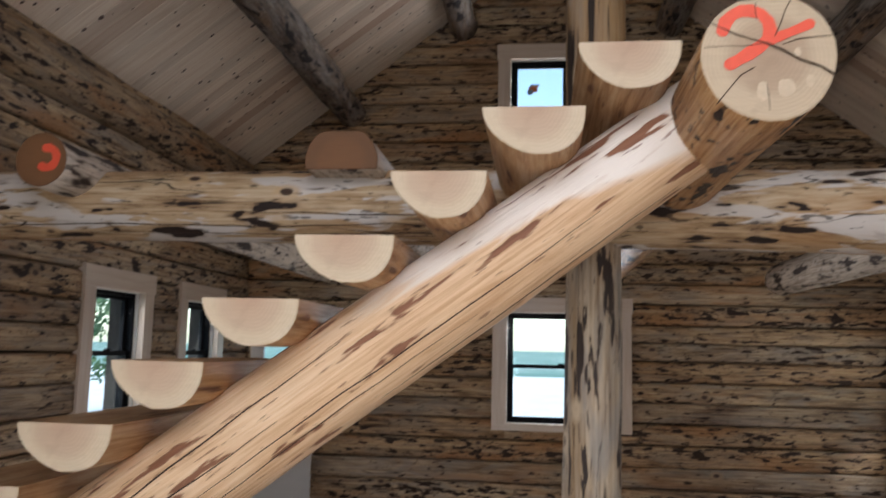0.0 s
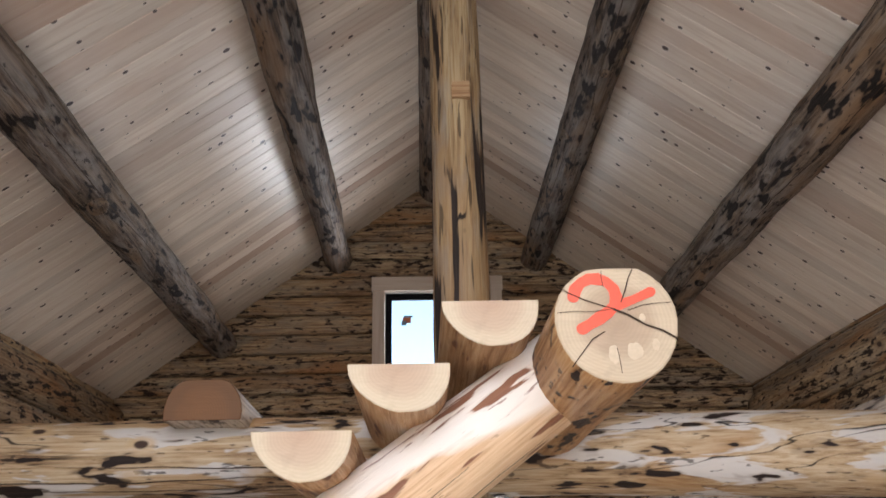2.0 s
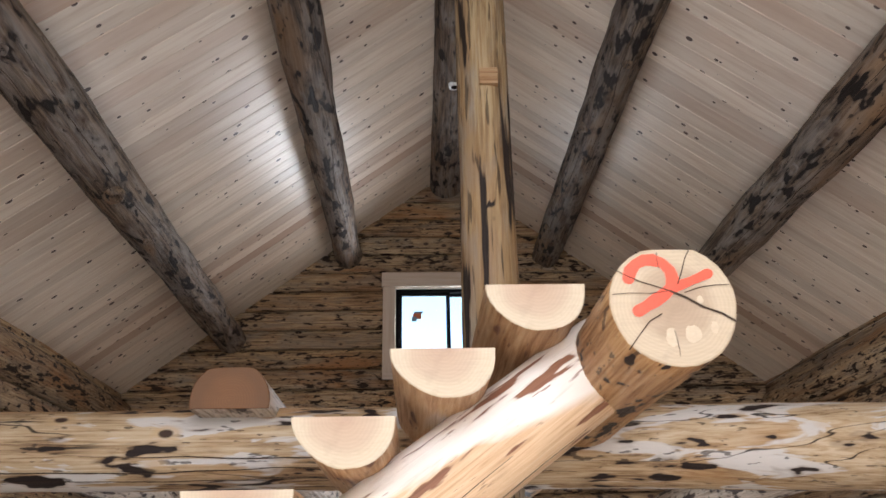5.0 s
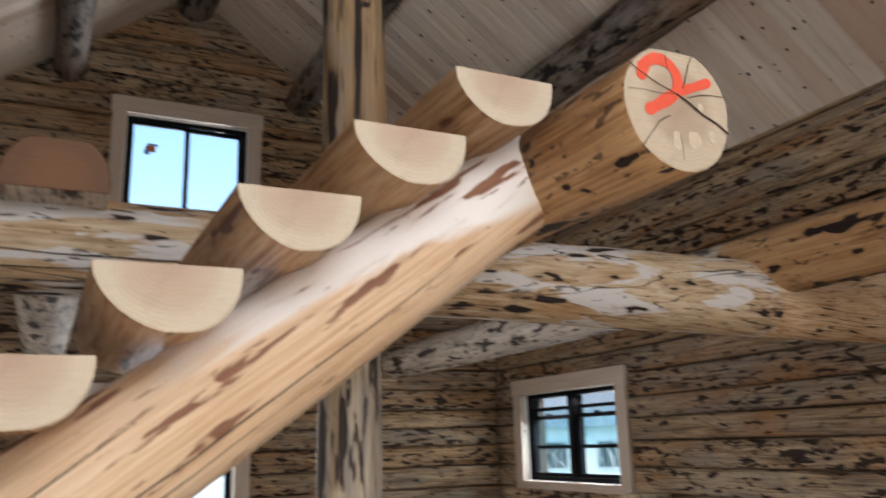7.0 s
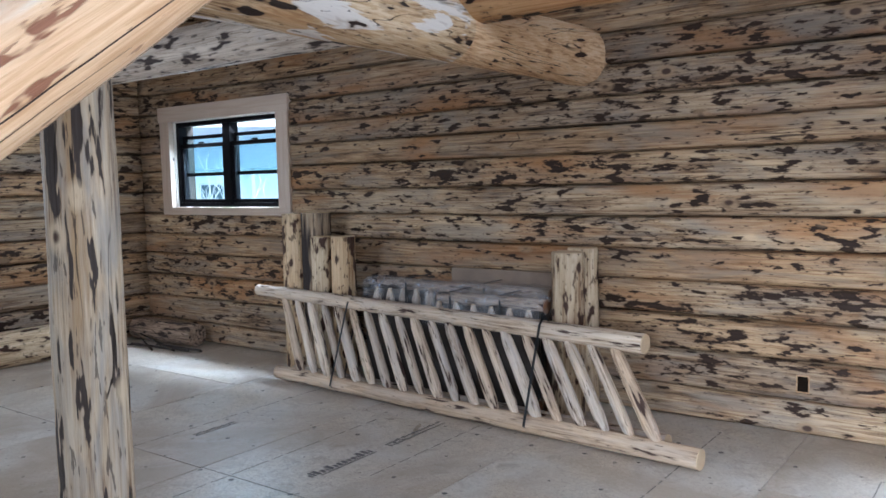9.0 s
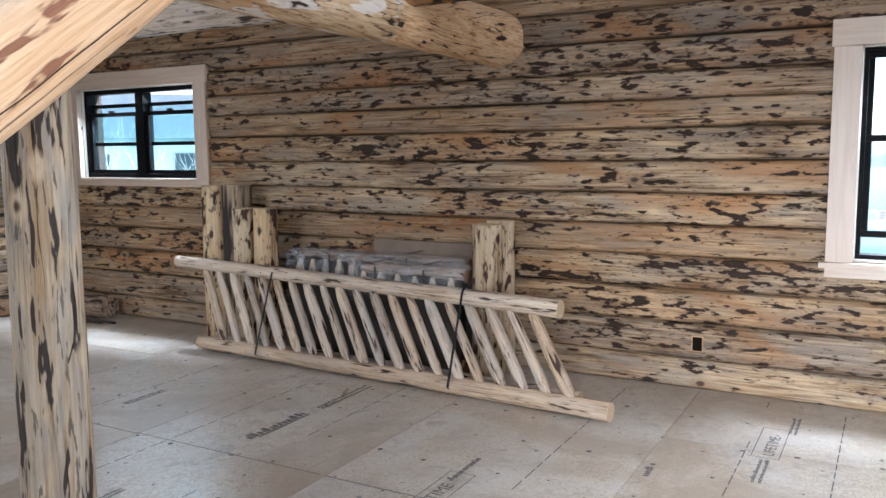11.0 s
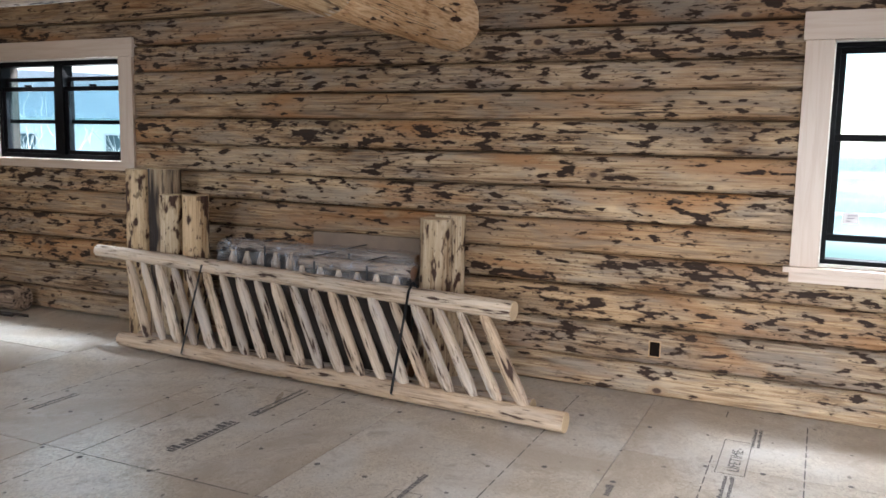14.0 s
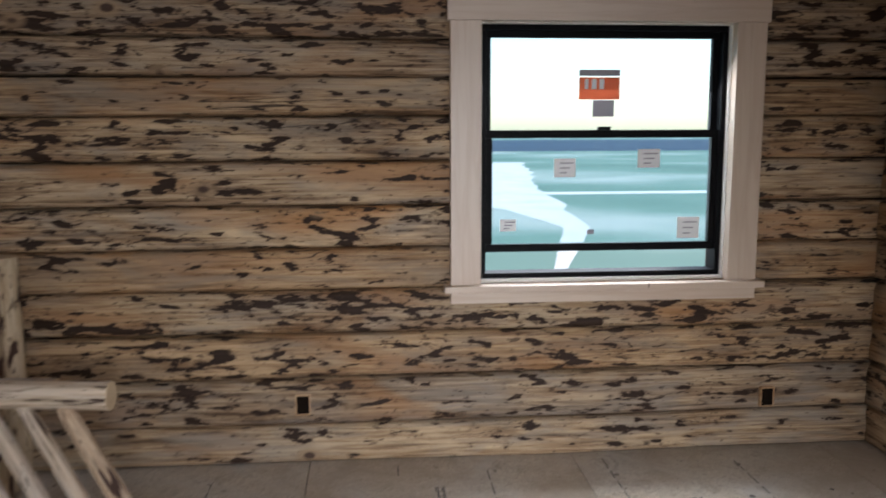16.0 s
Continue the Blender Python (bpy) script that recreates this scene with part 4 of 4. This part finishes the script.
# ---------- leaning railing ----------
def railing():
    ob = thing("stair_railing", "peeled pole railing panel with slanted balusters leaning by the wall", "railing", (3.3, 4.3, 0))
    t0, t1 = Vector((3.60, 6.19, 0.615)), Vector((3.385, 2.92, 0.55))
    b0, b1 = Vector((3.375, 5.75, 0.062)), Vector((3.18, 2.555, 0.056))
    log_thing("top_rail", t0, t1, 0.043, 0.054, [POLE_LOG, POLE_END], "", "", 71, parent=ob, rough=0.06, ring=14)
    log_thing("bottom_rail", b0, b1, 0.048, 0.054, [POLE_LOG, POLE_END], "", "", 72, parent=ob, rough=0.06, ring=14)
    count = 20

    def spindle(p, q, r, seed):
        bm = log_bm((q - p).length, r, r + 0.003, seed, rough=0.09, ring=12, step=0.05)
        long = (q - p).length
        for v in bm.verts:
            near = min(v.co.x, long - v.co.x)
            k = 1 if near > 0.09 else 0.60 + 0.40 * max(0.0, near) / 0.09
            v.co.y *= k
            v.co.z *= k
        return part("baluster", bm, [POLE_LOG, POLE_END], ob, "", along(p, q), True)

    for i in range(count):
        f = i / (count - 1)
        ty, by = 5.88 + (3.11 - 5.88) * f, 5.49 + (2.77 - 5.49) * f
        tx = t0.x + (t1.x - t0.x) * (ty - t0.y) / (t1.y - t0.y)
        tz = t0.z + (t1.z - t0.z) * (ty - t0.y) / (t1.y - t0.y)
        bx = b0.x + (b1.x - b0.x) * (by - b0.y) / (b1.y - b0.y)
        r = 0.031 + 0.004 * math.sin(i * 3.7)
        spindle(Vector((tx, ty, tz - 0.02)), Vector((bx, by, 0.085)), r, 80 + i)
    log_thing("spare_rail", Vector((3.675, 6.05, 0.60)), Vector((3.475, 3.15, 0.545)), 0.040, 0.047, [POLE_LOG, POLE_END], "", "", 73, parent=ob, rough=0.06, ring=14)
    log_thing("spare_rail", Vector((3.50, 5.70, 0.052)), Vector((3.335, 2.78, 0.052)), 0.046, 0.050, [POLE_LOG, POLE_END], "", "", 74, parent=ob, rough=0.06, ring=14)
    for y in (5.13, 3.545):
        tx = t0.x + (t1.x - t0.x) * (y - t0.y) / (t1.y - t0.y)
        bx = b0.x + (b1.x - b0.x) * (y - b0.y) / (b1.y - b0.y)
        strap = bmesh.new()
        loop = [(tx - 0.055, 0.60), (tx, 0.645), (tx + 0.055, 0.60), (bx + 0.07, 0.06), (bx, 0.004), (bx - 0.065, 0.06)]
        rows = []
        for x, z in loop:
            rows.append([strap.verts.new((x, y + dy, z)) for dy in (-0.008, 0.008)])
        for p, q in zip(rows, rows[1:] + rows[:1]):
            strap.faces.new((p[0], p[1], q[1], q[0]))
        bmesh.ops.solidify(strap, geom=strap.faces[:], thickness=0.002)
        part("strap", strap, STRAP, ob, "thin black strap")
    return ob


railing()


# ---------- log posts standing at the wall ----------
def stub(x, y, r, h, label, seed, mats=None):
    log_thing("log_post_offcut", (x, y, 0.0), (x + 0.01, y, h), r * 1.03, r, mats or [STUB_LOG, POLE_END], label, "log post", seed, "standing log offcuts", rough=0.05, ring=20)


stub(3.83, 5.975, 0.122, 1.20, "short pale log post standing upright at the log wall", 101)
stub(3.80, 5.745, 0.112, 1.21, "short dark-streaked log post standing upright at the log wall", 102, [log_material("dark_streaked_post", (0.46, 0.36, 0.25), (0.28, 0.20, 0.13), (0.09, 0.065, 0.05), (0.025, 0.018, 0.016), 0.53, along=1.2, around=9), POLE_END])
stub(3.72, 5.605, 0.086, 1.035, "short peeled log post standing upright at the log wall", 103)
stub(3.72, 5.395, 0.090, 1.04, "short peeled log post standing upright at the log wall", 104)
stub(3.695, 3.535, 0.098, 0.985, "short pale spotted log post standing upright at the log wall", 105)
stub(3.885, 3.530, 0.093, 0.995, "short peeled log post standing upright at the log wall", 106)


# ---------- wrapped baluster bundles ----------
BUNDLE_LOG = log_material("dull_grey_brown_pole", (0.40, 0.32, 0.26), (0.28, 0.215, 0.17), (0.11, 0.08, 0.06), (0.03, 0.018, 0.013), 0.58, along=5, around=24, knots=False)
# dark brown that stands in for the shade between the poles
SHADE_BROWN = plain("brown_gap_shade", (0.045, 0.034, 0.028), 0.8, vary=0.3, scale=7)


def bundle(x, y0, y1, h, seed, label):
    """Upright pale balusters on a base rail, added dark sheets for the shade in the gaps, and clear wrap over all."""
    ob = thing("wrapped_railing_bundle", label, "railing bundle", (x, (y0 + y1) / 2, 0), "wrapped bundles")
    w, ya, yb = 0.115, min(y0, y1) - 0.02, max(y0, y1) + 0.02
    for dx in (-0.05, 0.05):
        log_thing("rail", (x + dx, y0, 0.055), (x + dx, y1, 0.055), 0.042, 0.046, [BUNDLE_LOG, DARK_END], "", "", seed, parent=ob, rough=0.06, ring=12)
    log_thing("rail", (x + 0.06, y0, h - 0.06), (x + 0.06, y1, h - 0.07), 0.042, 0.046, [BUNDLE_LOG, DARK_END], "", "", seed + 3, parent=ob, rough=0.06, ring=12)
    n = int(abs(y1 - y0) / 0.118)
    for i in range(n):
        y = y0 + (y1 - y0) * (i + 0.5) / n
        top = h - 0.065 - 0.018 * abs(math.sin(i * 2.7 + seed))
        bm = log_bm(top - 0.09, 0.033, 0.032, seed + i, rough=0.09, ring=10, step=0.06)
        for v in bm.verts:
            near = top - 0.09 - v.co.x
            if near < 0.07:
                k = 0.42 + 0.58 * math.sqrt(max(0.0, near) / 0.07)
                v.co.y *= k
                v.co.z *= k
        part("baluster", bm, [POLE_LOG, POLE_END], ob, "", along((x - 0.055, y, 0.09), (x - 0.06, y - 0.012, top)), True)
    # two added sheets darken the gaps: one behind the poles, one low in front
    part("card_backing", box((x - 0.012, ya + 0.03, 0.10), (x - 0.004, yb - 0.03, h - 0.09), 0.001), SHADE_BROWN, ob, "added dark sheet for the shade between the poles")
    part("card_sleeve", box((x - w + 0.008, ya + 0.015, 0.004), (x - w + 0.013, yb - 0.015, h - 0.20), 0.001), SHADE_BROWN, ob, "added dark sheet for the shade behind the leaning railing")
    bm = bmesh.new()
    ring = [(-w, h - 0.215), (-w, h - 0.12), (-w * 0.97, h - 0.04), (-w * 0.7, h - 0.006), (0, h), (w * 0.6, h - 0.006), (w * 0.95, h - 0.05), (w, h - 0.12), (w, h - 0.215)]
    rows = []
    for i in range(41):
        y = ya + (yb - ya) * i / 40
        rows.append([bm.verts.new((x + px + 0.010 * noise.noise(Vector((y * 14, k, seed))), y, max(0.004, pz + 0.014 * noise.noise(Vector((y * 11, k * 2.0, seed + 4)))))) for k, (px, pz) in enumerate(ring)])
    for p, q in zip(rows, rows[1:]):
        for k in range(len(ring)):
            bm.faces.new((p[k], p[(k + 1) % len(ring)], q[(k + 1) % len(ring)], q[k]))
    bm.faces.new(rows[0]), bm.faces.new(rows[-1])
    part("plastic_wrap", bm, WRAP, ob, "crinkled clear plastic wrap", None, True)
    for y in (ya + (yb - ya) * 0.28, ya + (yb - ya) * 0.72):
        st = bmesh.new()
        box((x - w - 0.016, y - 0.006, h - 0.2), (x - w - 0.012, y + 0.006, h - 0.02), 0, st)
        box((x - w - 0.014, y - 0.006, h + 0.008), (x + w, y + 0.006, h + 0.012), 0, st)
        part("strap", st, STRAP, ob, "thin black strap")


bundle(3.83, 5.18, 3.75, 0.755, 140, "bundle of peeled pole balusters wrapped in clear plastic")
bundle(3.60, 4.46, 3.66, 0.725, 170, "shorter plastic-wrapped bundle of peeled pole balusters")

tagged(linked("log_offcut", log_bm(0.86, 0.10, 0.115, 190, 0.05, ring=18, bottom=-0.10, top=0.10), [BUNDLE_LOG, BUNDLE_LOG], along((3.85, 7.34, 0.103), (3.83, 8.19, 0.103)), None, "", True),
       "short pale peeled log offcut lying on the floor in the corner", "log offcut")
tagged(linked("lying_log", log_bm(2.1, 0.15, 0.16, 196, 0.05, ring=18, bottom=-0.14, top=0.145), [STUB_LOG, POLE_END], along((0.95, 8.08, 0.14), (3.0, 8.09, 0.14)), None, "", True),
       "long peeled log lying on the floor along the gable wall", "log")
SCRAP = plain("dark_bark_strip", (0.030, 0.021, 0.016), 0.85, vary=0.35, scale=20)
for k, (p, q, r) in enumerate((((3.60, 7.35, 0.012), (3.72, 8.02, 0.075), 0.012), ((3.66, 7.22, 0.012), (3.58, 7.95, 0.014), 0.014), ((3.52, 7.55, 0.011), (3.69, 7.98, 0.05), 0.011),
                               ((3.70, 7.10, 0.012), (3.62, 7.62, 0.034), 0.012), ((3.62, 7.70, 0.010), (3.50, 8.10, 0.012), 0.010))):
    log_thing("bark_strip", p, q, r, r * 0.6, [SCRAP, SCRAP], "thin dark strip of bark lying on the corner floor", "bark strip", 210 + k, "bark strips", rough=0.3, ring=7, step=0.06)


tagged(linked("brown_plank", box((3.915, 3.62, 0.003), (3.945, 4.55, 0.83), 0.004), plain("dull_brown_board", (0.20, 0.14, 0.10), 0.7, vary=0.3, scale=9)), "wide brown plank standing against the log wall", "plank")


# ---------- outlets, puck lamp ----------
def outlet(y, z):
    ob = thing("outlet_box", "small dark electrical box cut into the log wall", "electrical outlet", (XE, y, z), "wall outlets")
    part("box", bars((y - 0.034, z - 0.048), (y + 0.034, z + 0.048), 0.006, -0.03, 0.014, 0.001), TREAD_LOG, ob, "pale sawn edge of the cut-out", M_EAST)
    part("back", box((y - 0.03, -0.03, z - 0.044), (y + 0.03, 0.009, z + 0.044)), OUTLET, ob, "", M_EAST)
    part("clamp", box((y - 0.008, 0.009, z + 0.02), (y + 0.008, 0.012, z + 0.036)), OUTLET, ob, "", M_EAST)


outlet(2.275, 0.285), outlet(0.085, 0.255)

lampb = thing("puck_lamp", "small round white lamp under the ridge log", "ceiling lamp", (0.90, 6.15, 5.53))
bm = bmesh.new()
bmesh.ops.create_cone(bm, segments=24, radius1=0.045, radius2=0.05, depth=0.03, cap_ends=True, matrix=Matrix.Translation((0.90, 6.15, 5.535)))
part("housing", bm, WHITE, lampb)
bm = bmesh.new()
bmesh.ops.create_cone(bm, segments=20, radius1=0.026, radius2=0.026, depth=0.006, cap_ends=True, matrix=Matrix.Translation((0.90, 6.15, 5.517)))
part("lens", bm, OUTLET, lampb, "dark lamp lens")

# red marks on other log ends
hook = [(-1.365 + 0.042 * math.cos(radians(100 - 22 * k)), 2.405 + 0.042 * math.sin(radians(100 - 22 * k))) for k in range(11)]
part("painted_mark", stroke(hook, 0.036, 3.4925), PAINT, joist_left, "red spray-painted mark")
part("painted_mark", stroke([(2.83, 2.46), (2.87, 2.48), (2.92, 2.46), (2.93, 2.42), (2.88, 2.37), (2.85, 2.33), (2.94, 2.32)], 0.03, 2.3125), PAINT, joist_open, "red spray-painted mark")


# ---------- print on the floor sheets ----------
def print_bars(x, y, long, tall, rows=1, seed=0):
    """Unreadable print: short bars that run along X."""
    rng = random.Random(seed)
    bm = bmesh.new()
    for r in range(rows):
        u = 0.0
        while u < long:
            w = min(rng.uniform(0.012, 0.03) * tall / 0.06 / rows ** 0.3, long - u)
            h = tall / rows * rng.choice((0.42, 0.48, 0.48, 0.72))
            v0 = y - r * tall / rows
            box((x + u, v0 - tall / rows * 0.75, 0.0012), (x + u + w * 0.72, v0 - tall / rows * 0.75 + h, 0.0016), 0, bm)
            u += w
    if rows == 1 and tall > 0.08:
        box((x + 0.1 * long, y - tall * 0.98, 0.0012), (x + long, y - tall * 0.84, 0.0016), 0, bm)
    ob = part("floor_print", bm, INK, base, "dark printed marks")
    return ob


def print_words(text, x, y, size):
    c = bpy.data.curves.new("floor_print", "FONT")
    c.body, c.size, c.extrude = text, size, 0.0002
    tmp = new("tmp", c)
    me = bpy.data.meshes.new_from_object(tmp.evaluated_get(bpy.context.evaluated_depsgraph_get()))
    bpy.data.objects.remove(tmp)
    bpy.data.curves.remove(c)
    me.materials.append(INK)
    ob = new("floor_print", me)
    ob.parent = base
    ob.matrix_basis = pose(x, y, 0.0014)
    return tagged(ob, "dark printed word")


print_bars(2.09, 4.16, 0.46, 0.085, 1, 1), print_bars(2.66, 4.13, 0.5, 0.07, 2, 2)
print_bars(1.0, 4.19, 0.36, 0.05, 2, 3), print_bars(2.1, 2.97, 0.3, 0.05, 1, 4), print_bars(2.55, 2.22, 0.12, 0.05, 1, 5)
print_words("LIFETIME", 1.74, 2.90, 0.085), print_words("LIFETIME", 3.06, 1.72, 0.075)
edge = bmesh.new()
for x, y, w in ((1.70, 2.865, 0.50), (3.02, 1.69, 0.45)):
    for lo, hi in (((x, y), (x + w, y + 0.004)), ((x, y + 0.125), (x + w, y + 0.129)), ((x, y), (x + 0.004, y + 0.129)), ((x + w, y), (x + w + 0.004, y + 0.129))):
        box((*lo, 0.0012), (*hi, 0.0015), 0, edge)
part("print_border", edge, INK, base, "thin printed border")
print_bars(2.70, 1.78, 0.3, 0.06, 2, 6), print_bars(3.42, 1.70, 0.28, 0.05, 2, 7), print_bars(3.0, 0.68, 0.5, 0.085, 1, 8)
print_bars(2.2, 5.2, 0.3, 0.06, 2, 9), print_bars(1.3, 3.4, 0.3, 0.05, 1, 10)
lines = bmesh.new()
for y in (3.87, 4.47, 2.66, 1.85, 5.3, 0.9, 1.45, 0.3):
    x = XW
    while x < XE - 0.15:
        long = 0.05 + 0.07 * abs(math.sin(x * 7 + y * 3))
        if math.sin(x * 2.3 + y * 5) > -0.75:
            box((x, y - 0.003, 0.0012), (x + long, y + 0.003, 0.0015), 0, lines)
        x += long + 0.03
for y0, y1 in ((1.1, 3.47), (3.5, 4.7), (5.9, 7.1)):
    box((1.884, y0, 0.0012), (1.889, y1, 0.0015), 0, lines)
part("guide_line", lines, INK, base, "dashed printed fastening lines")
nails = bmesh.new()
for i in range(9):
    for j in range(26):
        x, y = 1.88 + (i - 4) * 0.406 + 0.03 * math.sin(j * 5.1 + i), YS + 0.15 + j * 0.31 + 0.04 * math.sin(i * 4.3 + j * 2.7)
        if XW < x < XE - 0.05:
            bmesh.ops.create_circle(nails, cap_ends=True, segments=7, radius=0.011 + 0.004 * math.sin(i * 3 + j), matrix=Matrix.Translation((x, y, 0.0013)))
ob = part("nail_heads", nails, INK, base, "dark nail heads")
tagged(ob, kind="stuff")

# ---------- outdoors ----------
GROUND, on, ol, ob_ = node_material("pale_dry_grass", 0.9)
ov = on.new("ShaderNodeTexCoord").outputs["Object"]
og = noise_tex(on, ol, ov, 0.07, 3, 0.5, 0.3)
ol.new(ramp(on, ol, og, [(0.34, (0.09, 0.19, 0.15)), (0.52, (0.14, 0.25, 0.20)), (0.70, (0.36, 0.42, 0.38))]), ob_.inputs["Base Color"])
bm = bmesh.new()
bmesh.ops.create_grid(bm, x_segments=8, y_segments=8, size=2500, matrix=Matrix.Translation((0, 0, -0.7)))
tagged(linked("ground", bm, GROUND), "pale dry grass and gravel outside the cabin", "ground", kind="structure")
DRIVE = plain("pale_gravel", (0.62, 0.64, 0.62), 0.9, vary=0.3, scale=0.8)
strip = bmesh.new()
rows = []
for i in range(33):
    x = 60 - 47 * i / 32
    mid = float(np.interp(x, (13, 19, 26, 34, 60), (-1.0, -2.8, -2.6, -3.6, -7.8)))
    half = float(np.interp(x, (13, 19, 26, 34, 60), (0.10, 0.34, 1.3, 1.3, 1.2))) * (1 + 0.45 * noise.noise(Vector((x * 0.5, 3.1, 0.2))))
    rows.append([strip.verts.new((x, mid + k * half, -0.692)) for k in (-1, 1)])
for p, q in zip(rows, rows[1:]):
    strip.faces.new((p[0], p[1], q[1], q[0]))
tagged(linked("gravel_drive", strip, DRIVE), "pale gravel drive across the grass outside", "drive", kind="structure")
tagged(linked("gravel_path", box((29.0, -40, -0.7), (30.2, 40, -0.69)), DRIVE), "pale gravel path across the grass outside", "path", kind="structure")
tagged(linked("gravel_yard", box((-60, 9.6, -0.72), (16, 75, -0.69)), DRIVE), "pale gravel yard behind the cabin", "yard", kind="structure")
tagged(linked("gravel_verge", box((-11, -6, -0.72), (-3.2, 9.5, -0.69)), DRIVE), "pale gravel verge along the cabin wall", "verge", kind="structure")
WATER = plain("dark_lake_water", (0.012, 0.045, 0.085), 0.8, vary=0.3, scale=0.02)
bm = box((95, -600, -0.75), (230, 900, -0.69))
tagged(linked("water", bm, WATER), "dark blue strip of water beyond the grass", "water", kind="structure")


# ---------- neighbouring house and bare bushes outside the twin window ----------
def neighbour_house():
    ob = thing("neighbour_house", "pale grey house with dark windows and porch posts beyond the grass", "house", (27, 33, -0.7))
    m = Matrix.Translation((27, 33, -0.7)) @ Matrix.Rotation(radians(-40), 4, "Z")
    siding = plain("blue_grey_siding", (0.80, 0.84, 0.85), 0.7, vary=0.15, scale=2)
    shingle = plain("dark_roof_shingle", (0.30, 0.38, 0.42), 0.8, vary=0.2, scale=3)
    dark = plain("dark_far_pane", (0.05, 0.09, 0.10), 0.3, vary=0.1)
    post = plain("white_porch_post", (0.6, 0.62, 0.62), 0.6, vary=0.05)
    part("wall", box((-7, 0, 0), (7, 6, 3.1), 0.02), siding, ob, "", m)
    roof_bm = bmesh.new()
    lo = [roof_bm.verts.new(p) for p in ((-7.6, -0.7, 2.9), (7.6, -0.7, 2.9), (7.6, 3, 5.2), (-7.6, 3, 5.2), (7.6, 6.6, 2.9), (-7.6, 6.6, 2.9))]
    roof_bm.faces.new((lo[0], lo[1], lo[2], lo[3])), roof_bm.faces.new((lo[3], lo[2], lo[4], lo[5]))
    bmesh.ops.solidify(roof_bm, geom=roof_bm.faces[:], thickness=0.15)
    part("roof", roof_bm, shingle, ob, "dark shingled roof", m)
    for x in (-5, -2.4, 1.6, 4.6):
        w = part("window", box((x - 0.62, -0.06, 0.85), (x + 0.62, 0.02, 2.25), 0.01), post, ob, "", m)
        part("pane", box((x - 0.52, -0.075, 0.95), (x + 0.52, -0.06, 2.15)), dark, w, "dark window pane", m)
    for x in (-6.6, -3.6, -0.4, 3.0, 6.6):
        part("porch_post", box((x - 0.09, -0.6, 0), (x + 0.09, -0.45, 2.92), 0.01), post, ob, "", m)


neighbour_house()
BARK = plain("pale_bare_bark", (0.75, 0.75, 0.70), 0.8, vary=0.3, scale=12)


def bare_bush(x, y, seed):
    rng = random.Random(seed)
    ob = thing("bare_bush", "leafless bush with pale thin branches on the grass", "bush", (x, y, -0.7), "bare bushes")

    def twig(bm, p, d, long, r, depth):
        pts, q = [p.copy()], p.copy()
        for i in range(4):
            d = (d + Vector((rng.uniform(-.25, .25), rng.uniform(-.25, .25), rng.uniform(-.1, .15)))).normalized()
            q = q + d * long / 4
            pts.append(q.copy())
        rows = []
        for i, s in enumerate(pts):
            rr = r * (1 - 0.7 * i / 4)
            rows.append([bm.verts.new(s + Vector((rr * math.cos(a), rr * math.sin(a), 0))) for a in (0, 1.57, 3.14, 4.71)])
        for a, b in zip(rows, rows[1:]):
            for k in range(4):
                bm.faces.new((a[k], a[(k + 1) % 4], b[(k + 1) % 4], b[k]))
        if depth:
            for i in (1, 2, 3, 4):
                twig(bm, pts[i], (d + Vector((rng.uniform(-1, 1), rng.uniform(-1, 1), rng.uniform(0, .6)))).normalized(), long * 0.55, r * 0.55, depth - 1)

    for k in range(5):
        bm = bmesh.new()
        twig(bm, Vector((x + rng.uniform(-.2, .2), y + rng.uniform(-.2, .2), -0.72)), Vector((rng.uniform(-.5, .5), rng.uniform(-.5, .5), 1)).normalized(), rng.uniform(1.2, 1.9), 0.022, 2)
        part("branch", bm, BARK, ob)


for k, (x, y) in enumerate(((8.6, 12.6), (9.8, 13.0), (8.0, 13.2), (10.6, 12.4))):
    bare_bush(x, y, 500 + k)


# ---------- leafy trees outside the shaded wall ----------
LEAF = plain("spring_leaf_green", (0.055, 0.115, 0.045), 0.7, vary=0.5, scale=1.2)
TRUNK = plain("grey_tree_bark", (0.12, 0.10, 0.085), 0.9, vary=0.3, scale=9)


def leafy_tree(x, y, tall, seed):
    rng = random.Random(seed)
    ob = thing("leafy_tree", "tall green leafy tree with a ragged crown beyond the gravel", "tree", (x, y, -0.7), "leafy trees")
    part("trunk", log_bm(tall * 0.8, 0.16, 0.05, seed, 0.08, ring=10, step=0.5), [TRUNK, TRUNK], ob, "", along((x, y, -0.75), (x + 0.2, y, tall * 0.8)), True)
    bm = bmesh.new()
    for _ in range(70):
        f = rng.uniform(0.16, 1.0)
        reach = tall * 0.30 * (1.15 - f) + 0.3
        a, d = rng.uniform(0, 6.283), rng.uniform(0.2, 1.0) * reach
        c = Vector((x + d * math.cos(a), y + d * math.sin(a), -0.7 + tall * f))
        for _ in range(26):
            p = c + Vector((rng.gauss(0, 0.30), rng.gauss(0, 0.30), rng.gauss(0, 0.20)))
            u = Vector((rng.uniform(-1, 1), rng.uniform(-1, 1), rng.uniform(-1, 1))).normalized() * rng.uniform(0.06, 0.13)
            w = u.orthogonal().normalized() * u.length * 0.6
            bm.faces.new([bm.verts.new(q) for q in (p - u, p + w, p + u, p - w)])
    part("crown", bm, LEAF, ob, "ragged crown of small green leaves")
    return ob


for k, (x, y, tall) in enumerate(((-13.0, 9.5, 6.5), (-15.5, 13.0, 8.0), (-12.5, 16.5, 7.0), (-17.0, 20.5, 8.5), (-13.5, 24.0, 7.5))):
    leafy_tree(x, y, tall, 700 + k)
